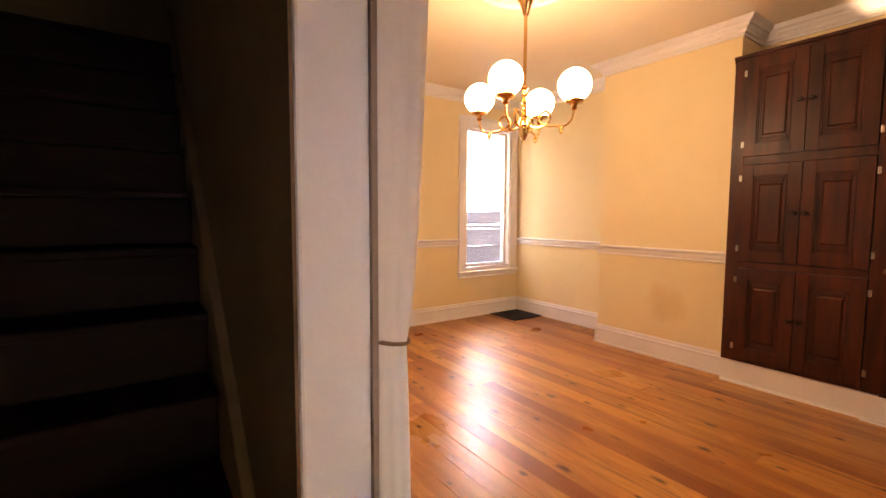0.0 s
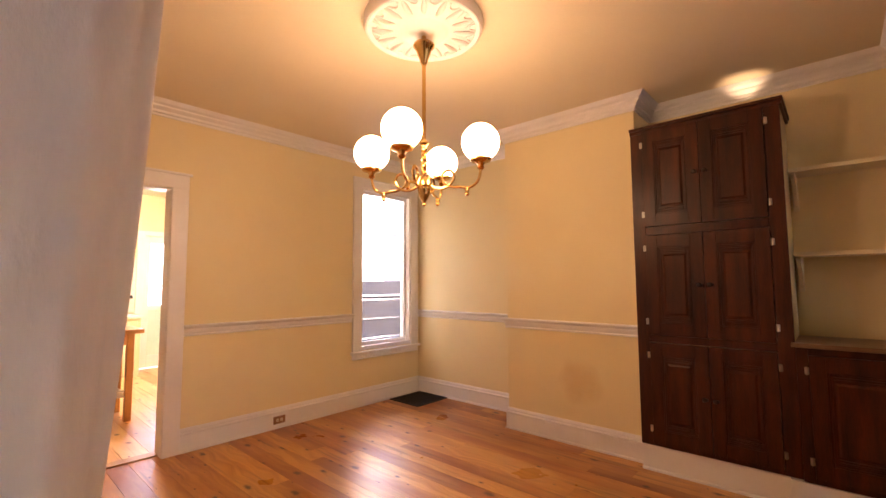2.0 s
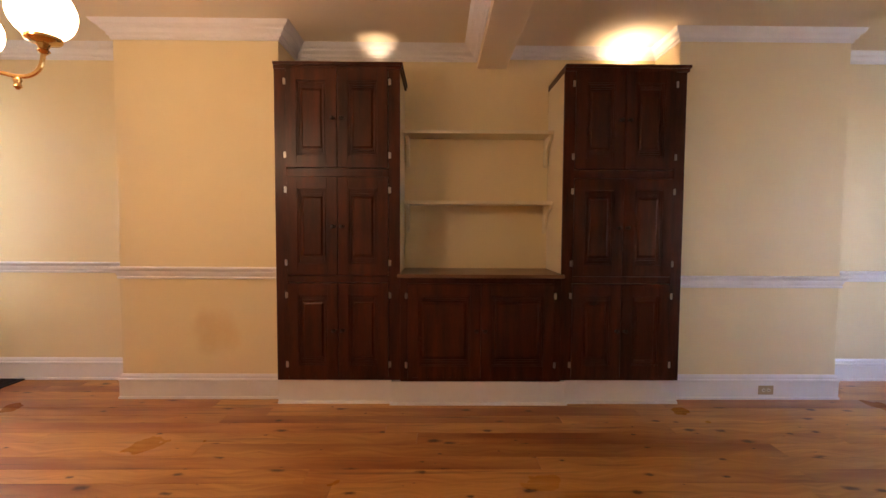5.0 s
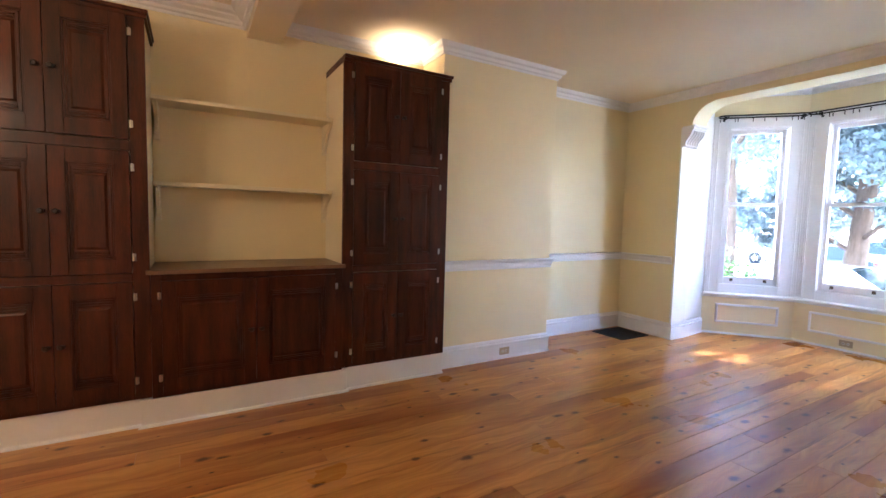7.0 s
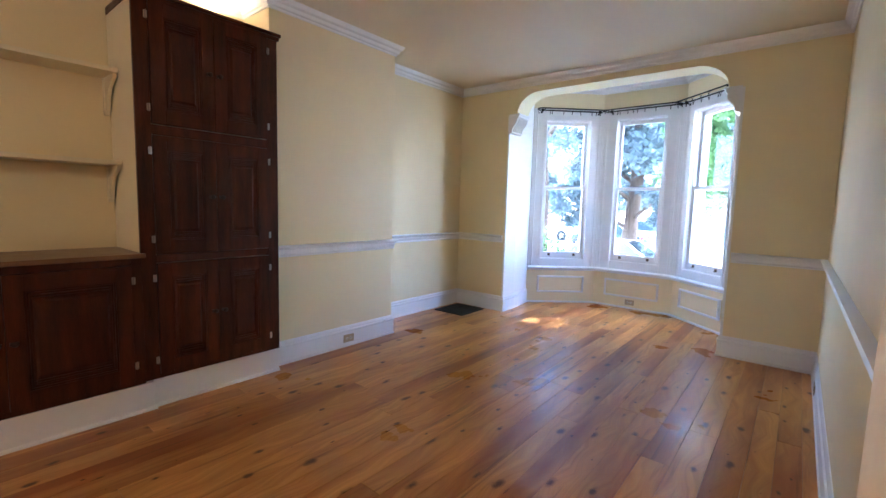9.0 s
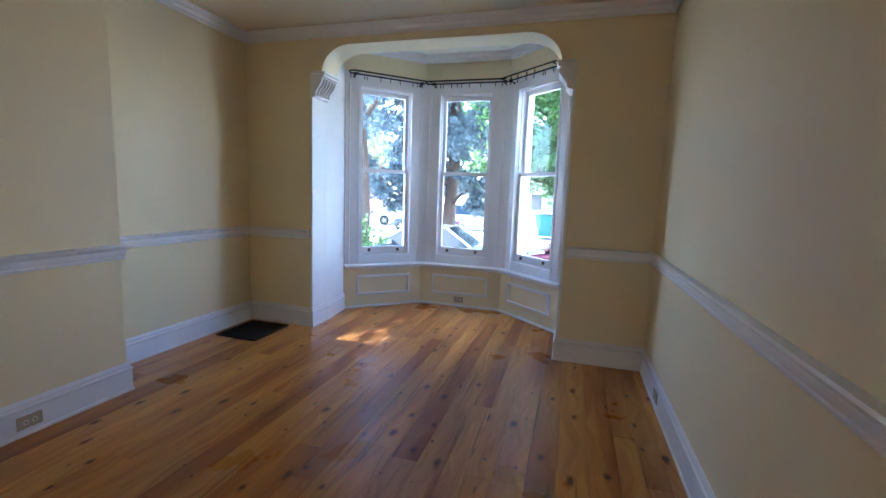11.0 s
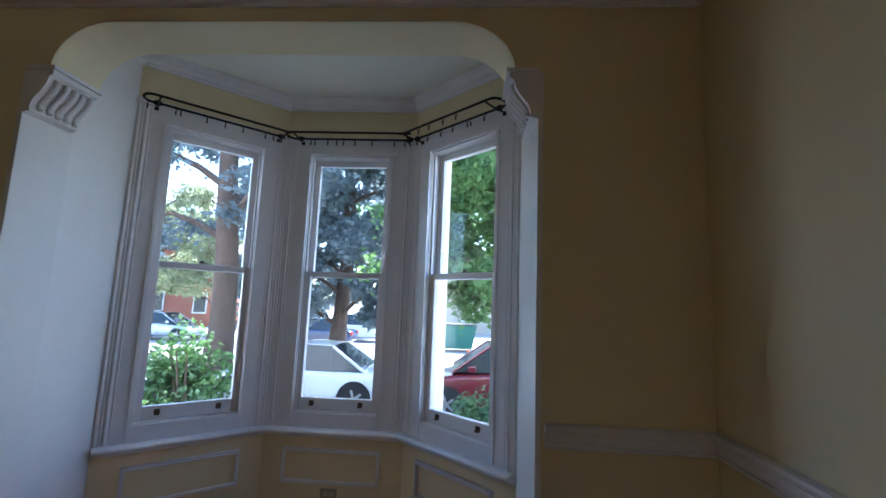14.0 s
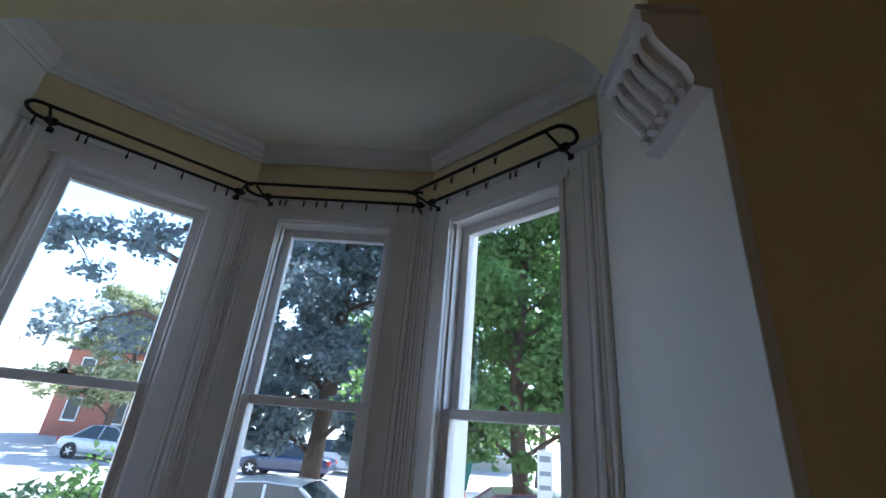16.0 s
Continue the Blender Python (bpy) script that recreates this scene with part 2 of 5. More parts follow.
class Mesh:
    def __init__(self):
        self.v, self.f = [], []

    def grid(self, rows, close=False, caps=False):
        """Faces between rows of equally many points."""
        base, k = len(self.v), len(rows[0])
        for r in rows:
            self.v.extend(tuple(p) for p in r)
        for i in range(len(rows) - 1):
            for j in range(k if close else k - 1):
                a, b = base + i * k + j, base + i * k + (j + 1) % k
                self.f.append((a, b, b + k, a + k))
        if caps:
            self.f.append(tuple(base + j for j in range(k)))
            self.f.append(tuple(base + (len(rows) - 1) * k + j for j in range(k)))
        return self

    def box(self, x0, x1, y0, y1, z0, z1, m=None):
        q = [[(x0, y0, z), (x1, y0, z), (x1, y1, z), (x0, y1, z)] for z in (z0, z1)]
        if m:
            q = [[m @ Vector(p) for p in r] for r in q]
        return self.grid(q, close=True, caps=True)

    def lathe(self, profile, at=(0, 0, 0), k=20, axis="z", m=None):
        """profile: (radius, height) rows turned about an axis through at."""
        rows = []
        for r, h in profile:
            row = []
            for i in range(k):
                a = 2 * math.pi * i / k
                c, s = r * math.cos(a), r * math.sin(a)
                p = {"z": (c, s, h), "x": (h, c, s), "y": (c, h, s)}[axis]
                p = Vector(p) + Vector(at)
                row.append(m @ p if m else p)
            rows.append(row)
        return self.grid(rows, close=True, caps=True)

    def tube(self, pts, r, k=8):
        pts = [Vector(p) for p in pts]
        rows = []
        side = None
        for i, p in enumerate(pts):
            d = (pts[min(i + 1, len(pts) - 1)] - pts[max(i - 1, 0)]).normalized()
            if side is None:
                side = d.orthogonal().normalized()
            side = (side - d * side.dot(d)).normalized()
            up = d.cross(side)
            rr = r[i] if isinstance(r, (list, tuple)) else r
            rows.append([p + (side * math.cos(2 * math.pi * j / k) + up * math.sin(2 * math.pi * j / k)) * rr for j in range(k)])
        return self.grid(rows, close=True, caps=True)

    def prism(self, outline, lo, hi, to):
        """A flat outline (a, b) pushed from lo to hi; to(a, b, c) gives the place."""
        return self.grid([[to(a, b, c) for a, b in outline] for c in (lo, hi)], close=True, caps=True)


def thing(name, mesh=None, material=None, parent=None, smooth=False, bevel=0.0, **tags):
    if mesh is None:
        ob = new(name)
    else:
        data = bpy.data.meshes.new(name)
        data.from_pydata([tuple(p) for p in mesh.v], [], mesh.f)
        bm = bmesh.new()
        bm.from_mesh(data)
        bmesh.ops.recalc_face_normals(bm, faces=bm.faces)
        bm.to_mesh(data)
        bm.free()
        data.materials.append(material)
        if smooth:
            data.polygons.foreach_set("use_smooth", [True] * len(data.polygons))
            data.set_sharp_from_angle(angle=radians(40))
        ob = new(name, data)
        if bevel:
            mod = ob.modifiers.new("bevel", "BEVEL")
            mod.width, mod.segments, mod.limit_method = bevel, 2, "ANGLE"
    if parent:
        ob.parent = parent
    return tagged(ob, **tags)


def structure(name, mesh, material, label, category, bevel=0.0, smooth=False):
    return thing(name, mesh, material, bevel=bevel, smooth=smooth, label=label, category=category, kind="structure")


def sweep(mesh, profile, path):
    """A moulding: profile (out, z) along a plan path with the room on its left, mitred at the corners."""
    pts = [Vector((x, y)) for x, y in path]
    rows = []
    for i, p in enumerate(pts):
        n = []
        if i > 0:
            d = (p - pts[i - 1]).normalized()
            n.append(Vector((-d.y, d.x)))
        if i < len(pts) - 1:
            d = (pts[i + 1] - p).normalized()
            n.append(Vector((-d.y, d.x)))
        if len(n) == 2:
            s = n[0] + n[1]
            off = s / max(s.dot(n[0]), 0.2)
        else:
            off = n[0]
        rows.append([(p.x + off.x * o, p.y + off.y * o, z) for o, z in profile])
    return mesh.grid(rows, close=True, caps=True)


# ---- plan ----
EAST, NORTH, SOUTH, CEILING, BAY_CEILING = 4.30, 4.25, -4.455, 2.79, 2.925
BREAST, BACK = 3.89, 4.27
WEST, DINING_WEST = 0.575, 0.366
C1, C2, C3, C4 = (3.64, -5.17), (2.935, -5.815), (1.95, -5.815), (1.245, -5.17)

# walls
structure("wall_east", Mesh().box(EAST, 4.55, SOUTH - 0.26, 4.40, -1.04, 3.0), YELLOW, "pale yellow painted plaster wall", "wall")
structure("wall_recess", Mesh().box(BACK, EAST, -1.55, 1.43, 0, CEILING), YELLOW, "pale yellow wall behind the built-in shelves", "wall")
structure("wall_breast_north", Mesh().box(BREAST, EAST, 1.43, 2.64, 0, CEILING), YELLOW, "pale yellow chimney breast with faint stains", "wall", bevel=0.004)
structure("wall_breast_south", Mesh().box(BREAST, EAST, -2.83, -1.55, 0, CEILING), YELLOW, "pale yellow chimney breast beside the cabinets", "wall", bevel=0.004)
KD0, KD1, KDTOP = 0.58, 1.53, 2.11          # kitchen doorway
RW = (3.40, 4.15, 0.62, 2.41)               # rear window opening
m = Mesh()
m.box(-1.0, KD0, NORTH, 4.40, -1.04, 3.0).box(KD0, KD1, NORTH, 4.40, KDTOP, 3.0).box(KD1, RW[0], NORTH, 4.40, -1.04, 3.0)
m.box(RW[0], RW[1], NORTH, 4.40, -1.04, RW[2]).box(RW[0], RW[1], NORTH, 4.40, RW[3], 3.0).box(RW[1], EAST, NORTH, 4.40, -1.04, 3.0)
structure("wall_north", m, YELLOW, "pale yellow wall with a doorway and a window", "wall")
structure("wall_west_dining", Mesh().box(0.235, DINING_WEST, 0.60, NORTH, 0, 3.0), JAMB, "white painted wall end beside the curtain", "wall", bevel=0.006)
# thin brown sheet over the white wall: its hall side in shadow
structure("wall_hall_side", Mesh().box(0.228, 0.2345, 0.606, 3.30, 0, CEILING), HALLSHADE, "hall face of the dividing wall, coloured brown for its shadow", "wall")
structure("wall_west_front", Mesh().prism([(0.44, -0.52), (WEST, -0.52), (WEST, SOUTH - 0.26), (0.44, SOUTH - 0.26)], -1.04, 3.0, lambda a, b, c: (a, b, c)), YELLOW, "pale yellow painted wall with a chair rail", "wall", bevel=0.006)
structure("wall_west_header", Mesh().box(0.25, 0.70, -0.52, 0.60, 2.45, 3.0), YELLOW, "plain wall above the wide opening", "wall")

# south wall with the arched opening of the bay
AX0, AX1, ATOP, ASPR, ARAD = 1.255, 3.58, 2.635, 2.40, 0.235
arch = [(WEST, -1.04), (AX0, -1.04), (AX0, ASPR)]
for i in range(11):
    a = math.pi - i * math.pi / 20
    arch.append((AX0 + 0.10 + ARAD * 1.2 + ARAD * 1.2 * math.cos(a), ASPR + ARAD * math.sin(a)))
for i in range(11):
    a = math.pi / 2 - i * math.pi / 20
    arch.append((AX1 - 0.10 - ARAD * 1.2 + ARAD * 1.2 * math.cos(a), ASPR + ARAD * math.sin(a)))
arch += [(AX1, ASPR), (AX1, -1.04), (EAST, -1.04), (EAST, 3.0), (WEST, 3.0)]
structure("wall_south", Mesh().prism(arch, SOUTH, SOUTH - 0.26, lambda a, b, c: (a, c, b)), YELLOW, "pale yellow wall with a round-cornered opening to the bay", "wall")
lining = Mesh()
lining.grid([[(x + (0.004 if x < 2.5 else -0.004) * (z < ATOP - 0.02), y, z - 0.004 * (z > ASPR + 0.02)) for x, z in arch[3:25]] for y in (SOUTH + 0.001, SOUTH - 0.261)])
structure("arch_lining", lining, SOFFIT, "cream smooth lining of the arched opening", "wall lining", smooth=True)
cheeks = Mesh().box(AX0 - 0.02, AX0 + 0.004, SOUTH - 0.262, SOUTH + 0.002, 0, ASPR).box(AX1 - 0.004, AX1 + 0.02, SOUTH - 0.262, SOUTH + 0.002, 0, ASPR)
structure("jamb_lining", cheeks, JAMB, "white painted jambs of the bay opening", "wall lining", bevel=0.003)
jm = Mesh()
jm.prism([(AX1, SOUTH - 0.26), (C1[0], C1[1]), (C1[0] + 0.3, C1[1]), (3.9, SOUTH - 0.26)], -1.04, 3.0, lambda a, b, c: (a, b, c))
jm.prism([(AX0, SOUTH - 0.26), (C4[0], C4[1]), (C4[0] - 0.3, C4[1]), (0.95, SOUTH - 0.26)], -1.04, 3.0, lambda a, b, c: (a, b, c))
structure("wall_bay_sides", jm, JAMB, "pale painted side walls of the bay", "wall")

# ceilings, beam
structure("ceiling", Mesh().box(-1.0, 4.55, -2.0, 4.40, CEILING, 3.05).box(-1.0, 3.25, 4.40, 8.75, CEILING, 3.05).box(0.44, 4.55, SOUTH - 0.26, -2.0, CEILING, 3.05), CEIL, "cream painted plaster ceiling", "ceiling")
structure("ceiling_bay", Mesh().box(0.8, 4.1, -6.1, SOUTH - 0.262, BAY_CEILING, 3.05), BAYCEIL, "off-white ceiling of the window bay", "ceiling")
structure("ceiling_beam", Mesh().box(0.60, BACK, -0.31, -0.07, 2.625, CEILING), CEIL, "boxed cream ceiling beam between the two rooms", "beam", bevel=0.004)
# unseen storey-high box, added to keep sun and sky off the rear fence
structure("upper_shade_block", Mesh().box(-1.0, 4.5, -4.5, 4.38, 3.31, 6.8), WHITE, "unseen plain upper storey added to shade the rear fence", "wall")
structure("roof", Mesh().box(-1.2, 4.7, -2.2, 4.5, 3.05, 3.3).box(-1.2, 3.4, 4.5, 9.0, 3.05, 3.3).box(0.3, 4.7, SOUTH - 0.5, -2.2, 3.05, 3.3).box(0.8, 4.1, -6.4, SOUTH - 0.5, 3.05, 3.2), WHITE, "flat roof above the rooms", "roof")

# hall and kitchen shell
h = Mesh()
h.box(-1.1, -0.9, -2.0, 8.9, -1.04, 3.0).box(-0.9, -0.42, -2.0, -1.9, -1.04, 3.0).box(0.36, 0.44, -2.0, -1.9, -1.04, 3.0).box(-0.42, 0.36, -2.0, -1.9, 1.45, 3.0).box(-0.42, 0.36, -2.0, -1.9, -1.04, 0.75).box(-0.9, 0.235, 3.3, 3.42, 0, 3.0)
structure("wall_hall", h, HALLSHADE, "plain walls of the stair hall, coloured brown for shade", "wall")

# mouldings
BASE = [(0, 0), (0.024, 0), (0.024, 0.015), (0.018, 0.02), (0.018, 0.135), (0.022, 0.142), (0.022, 0.152), (0.013, 0.158), (0.013, 0.172), (0.005, 0.19), (0, 0.19)]
RAIL = [(0, 0.885), (0.012, 0.885), (0.016, 0.897), (0.010, 0.903), (0.018, 0.92), (0.022, 0.935), (0.022, 0.943), (0.040, 0.957), (0.046, 0.968), (0.040, 0.977), (0, 0.977)]
CROWN = [(0, 2.675), (0.012, 2.675), (0.014, 2.692), (0.026, 2.70), (0.030, 2.718), (0.058, 2.738), (0.062, 2.75), (0.085, 2.762), (0.10, 2.779), (0.108, 2.789), (0, 2.789)]
SMALL = [(0, 2.70), (0.010, 2.70), (0.014, 2.715), (0.026, 2.722), (0.034, 2.745), (0.052, 2.757), (0.058, 2.77), (0.066, 2.789), (0, 2.789)]
mb = Mesh()
sweep(mb, BASE, [(0.44, -0.52), (WEST, -0.52), (WEST, SOUTH), (AX0, SOUTH), (AX0, SOUTH - 0.26), C4])
sweep(mb, BASE, [C1, (AX1, SOUTH - 0.26), (AX1, SOUTH), (EAST, SOUTH), (EAST, -2.83), (BREAST, -2.83), (BREAST, -1.55), (BREAST + 0.06, -1.55)])
sweep(mb, BASE, [(BREAST + 0.06, 1.43), (BREAST, 1.43), (BREAST, 2.64), (EAST, 2.64), (EAST, NORTH), (KD1 + 0.11, NORTH)])
structure("baseboard", mb, WHITE, "white moulded baseboard", "baseboard")
mr = Mesh()
RAIL_FRONT = [(o, z - 0.022) for o, z in RAIL]
RAIL_REAR = [(o, z + 0.03) for o, z in RAIL]
sweep(mr, RAIL_FRONT, [(WEST, -0.58), (WEST, SOUTH), (AX0 - 0.03, SOUTH)])
sweep(mr, RAIL_FRONT, [(AX1 + 0.03, SOUTH), (EAST, SOUTH), (EAST, -2.83), (BREAST, -2.83), (BREAST, -1.55)])
sweep(mr, RAIL_REAR, [(BREAST, 1.43), (BREAST, 2.64), (EAST, 2.64), (EAST, NORTH), (RW[1] + 0.10, NORTH)])
sweep(mr, RAIL_REAR, [(RW[0] - 0.10, NORTH), (KD1 + 0.11, NORTH)])
structure("chair_rail", mr, WHITE, "white moulded chair rail", "chair rail")
mc = Mesh()
sweep(mc, SMALL, [(WEST, -0.36), (WEST, SOUTH), (EAST, SOUTH), (EAST, -2.83), (BREAST, -2.83), (BREAST, -1.55), (BACK, -1.55), (BACK, -0.31)])
sweep(mc, SMALL, [(BACK, -0.312), (0.62, -0.312)])
sweep(mc, CROWN, [(0.62, -0.068), (BACK, -0.068), (BACK, 1.43), (BREAST, 1.43), (BREAST, 2.64), (EAST, 2.64), (EAST, NORTH), (DINING_WEST, NORTH), (DINING_WEST, 0.60)])
sweep(mc, [(o, z + BAY_CEILING - CEILING) for o, z in SMALL], [(AX0, SOUTH - 0.28), C4, C3, C2, C1, (AX1, SOUTH - 0.28)])
structure("crown_moulding", mc, WHITE, "white stepped crown moulding", "crown moulding")


# ---- windows ----
def facet(p, q):
    """Pose whose x runs along a bay side from p to q, y into the room, with its length."""
    d = Vector((q[0] - p[0], q[1] - p[1]))
    return Matrix.Translation((p[0], p[1], 0)) @ Matrix.Rotation(math.atan2(d.y, d.x), 4, "Z"), d.length


def sash_window(index, p, q, width=0.63):
    """One side of the bay: wall round the opening, fluted casing, two sashes with panes, lifts and a catch."""
    m, size = facet(p, q)
    u0, u1, z0, z1 = size / 2 - width / 2, size / 2 + width / 2, 0.61, 2.485
    t0, t1 = -0.22, -0.008
    e = 0.085
    w = Mesh()
    w.box(-e, u0, t0, t1, -1.04, 3.0, m).box(u1, size + e, t0, t1, -1.04, 3.0, m).box(u0, u1, t0, t1, -1.04, z0 - 0.05, m).box(u0, u1, t0, t1, z1 + 0.02, 3.0, m)
    structure("wall_bay_%d" % index, w, YELLOW, "pale yellow wall of the window bay", "wall")
    win = thing("window_%d" % index, label="tall white double-hung sash window in the bay", category="window", kind="structure")
    c = Mesh()
    for a, b in ((-0.002, u0 + 0.012), (u1 - 0.012, size + 0.002)):
        c.box(a, b, -0.006, 0.006, 0.51, 2.60, m)
        outer = a if a < 0.1 else b
        way = 1 if a < 0.1 else -1
        for o, r in ((0.014, 0.010), (0.034, 0.006), (0.056, 0.012), (0.080, 0.005)):
            c.lathe([(r, 0.515), (r, 2.58)], (outer + way * o, 0.004, 0), 8, "z", m)
        inner = b if a < 0.1 else a
        c.box(min(inner, inner - way * 0.022), max(inner, inner - way * 0.022), 0.004, 0.016, 0.515, 2.50, m)
    c.box(u0, u1, -0.006, 0.010, z1, 2.60, m).box(u0 - 0.03, u1 + 0.03, 0.004, 0.018, z1 + 0.0, z1 + 0.03, m)
    c.box(-0.01, size + 0.01, 0.002, 0.024, 2.585, 2.62, m).box(u0, u1, -0.006, 0.010, 0.51, z0, m)
    thing("casing", c, WHITE, win, label="white fluted casing")
    f = Mesh()
    f.box(u0, u0 + 0.016, -0.20, -0.004, z0, z1, m).box(u1 - 0.016, u1, -0.20, -0.004, z0, z1, m)
    f.box(u0, u1, -0.20, -0.004, z1 - 0.012, z1 + 0.02, m).box(u0, u1, -0.215, -0.004, z0 - 0.05, z0 + 0.008, m)
    for u in (u0 + 0.016, u1 - 0.028):
        f.box(u, u + 0.012, -0.045, -0.025, z0, z1, m).box(u, u + 0.012, -0.108, -0.096, z0, z1, m)
    thing("frame", f, WHITE, win, bevel=0.002)
    mid = 1.587
    for name, lo, hi, y, bot, top in (("lower_sash", z0 + 0.01, mid + 0.018, -0.075, 0.085, 0.04), ("upper_sash", mid - 0.022, z1 - 0.014, -0.125, 0.04, 0.045)):
        s = Mesh()
        a, b, st = u0 + 0.018, u1 - 0.018, 0.042
        s.box(a, a + st, y, y + 0.042, lo, hi, m).box(b - st, b, y, y + 0.042, lo, hi, m)
        s.box(a + st, b - st, y, y + 0.042, lo, lo + bot, m).box(a + st, b - st, y, y + 0.042, hi - top, hi, m)
        sash = thing(name, s, WHITE, win, bevel=0.004)
        g = thing("pane", Mesh().box(a + st - 0.004, b - st + 0.004, y + 0.018, y + 0.022, lo + bot - 0.004, hi - top + 0.004, m), GLASS, sash)
        g.visible_shadow = False
    lifts = Mesh()
    for u in (u0 + 0.14, u1 - 0.14):
        lifts.box(u - 0.016, u + 0.016, -0.035, -0.025, z0 + 0.045, z0 + 0.075, m).box(u - 0.014, u + 0.014, -0.030, -0.012, z0 + 0.042, z0 + 0.05, m)
    lifts.box(size / 2 - 0.03, size / 2 + 0.03, -0.085, -0.06, mid + 0.018, mid + 0.026, m).lathe([(0.012, mid + 0.026), (0.016, mid + 0.034), (0.006, mid + 0.042)], (size / 2 + 0.01, -0.07, 0), 10, "z", m)
    thing("sash_lift", lifts, surface("aged_bronze", (0.10, 0.07, 0.05), rough=0.4, metal=0.8) if "aged_bronze" not in bpy.data.materials else bpy.data.materials["aged_bronze"], win, label="bronze finger lifts and catch")
    # raised panel moulding under the sill
    pm = Mesh()
    a, b = 0.15, size - 0.15
    for i, (o, d, th) in enumerate(((0, 0.018, 0.012), (0.012, 0.026, 0.010))):
        A, B, Z0, Z1 = a + o, b - o, 0.145 + o, 0.375 - o
        pm.box(A, B, -0.006, d, Z0, Z0 + th, m).box(A, B, -0.006, d, Z1 - th, Z1, m).box(A, A + th, -0.006, d, Z0 + th, Z1 - th, m).box(B - th, B, -0.006, d, Z0 + th, Z1 - th, m)
    thing("panel_moulding", pm, WHITE, win, bevel=0.003, label="white rectangular panel moulding")
    return m, size


sash_window(1, C4, C3)
sash_window(2, C3, C2)
sash_window(3, C2, C1)
stool = Mesh()
sweep(stool, [(-0.004, 0.455), (0.03, 0.455), (0.035, 0.472), (0.060, 0.478), (0.075, 0.49), (0.075, 0.502), (0.062, 0.512), (-0.004, 0.512)], [C4, C3, C2, C1])
structure("window_stool", stool, WHITE, "white moulded window stool round the bay", "sill")
shoe = Mesh()
sweep(shoe, [(-0.004, 0), (0.016, 0), (0.014, 0.014), (0.004, 0.022), (-0.004, 0.022)], [C4, C3, C2, C1])
structure("shoe_moulding", shoe, WHITE, "thin white shoe moulding at the bay floor", "trim")


def rear_window():
    win = thing("window_4", label="white fixed window with moulded casing and sill", category="window", kind="structure")
    x0, x1, z0, z1 = RW
    c = Mesh()
    y = NORTH
    c.box(x0 - 0.10, x0, y - 0.022, y + 0.004, z0 - 0.03, z1 + 0.10).box(x1, x1 + 0.10, y - 0.022, y + 0.004, z0 - 0.03, z1 + 0.10)
    c.box(x0, x1, y - 0.022, y + 0.004, z1, z1 + 0.10)
    c.box(x0 - 0.115, x0 - 0.09, y - 0.030, y, z0 - 0.03, z1 + 0.115).box(x1 + 0.09, x1 + 0.115, y - 0.030, y, z0 - 0.03, z1 + 0.115).box(x0 - 0.09, x1 + 0.09, y - 0.030, y, z1 + 0.09, z1 + 0.115)
    thing("casing", c, WHITE, win, bevel=0.004)
    s = Mesh()
    s.box(x0 - 0.13, x1 + 0.13, y - 0.06, y + 0.02, z0 - 0.055, z0 - 0.028).box(x0 - 0.115, x1 + 0.115, y - 0.026, y, z0 - 0.10, z0 - 0.055).box(x0 - 0.115, x1 + 0.115, y - 0.034, y, z0 - 0.112, z0 - 0.10)
    thing("sill", s, WHITE, win, bevel=0.004)
    f = Mesh()
    f.box(x0, x0 + 0.02, y - 0.01, 4.40, z0, z1).box(x1 - 0.02, x1, y - 0.01, 4.40, z0, z1).box(x0, x1, y - 0.01, 4.40, z1 - 0.02, z1).box(x0, x1, y - 0.01, 4.40, z0 - 0.02, z0 + 0.02)
    f.box(x0 + 0.02, x0 + 0.05, 4.30, 4.34, z0, z1).box(x1 - 0.05, x1 - 0.02, 4.30, 4.34, z0, z1).box(x0 + 0.05, x1 - 0.05, 4.30, 4.34, z1 - 0.05, z1 - 0.02).box(x0 + 0.05, x1 - 0.05, 4.30, 4.34, z0 + 0.02, z0 + 0.06)
    thing("frame", f, WHITE, win, bevel=0.003)
    g = thing("pane", Mesh().box(x0 + 0.045, x1 - 0.045, 4.318, 4.322, z0 + 0.055, z1 - 0.045), GLASS, win)
    g.visible_shadow = False


rear_window()
kt = Mesh()
kt.box(KD1 - 0.012, KD1 + 0.11, NORTH - 0.024, NORTH, 0, KDTOP + 0.0).box(KD0 - 0.11, KD0 + 0.012, NORTH - 0.024, NORTH, 0, KDTOP)
kt.box(KD0 - 0.11, KD1 + 0.11, NORTH - 0.024, NORTH, KDTOP, KDTOP + 0.11).box(KD0 - 0.13, KD1 + 0.13, NORTH - 0.035, NORTH, KDTOP + 0.11, KDTOP + 0.13)
kt.box(KD1 - 0.014, KD1, NORTH, 4.40, 0, KDTOP).box(KD0, KD0 + 0.014, NORTH, 4.40, 0, KDTOP).box(KD0, KD1, NORTH, 4.40, KDTOP - 0.014, KDTOP)
structure("door_trim", kt, WHITE, "white casing round the kitchen doorway", "door trim", bevel=0.004)


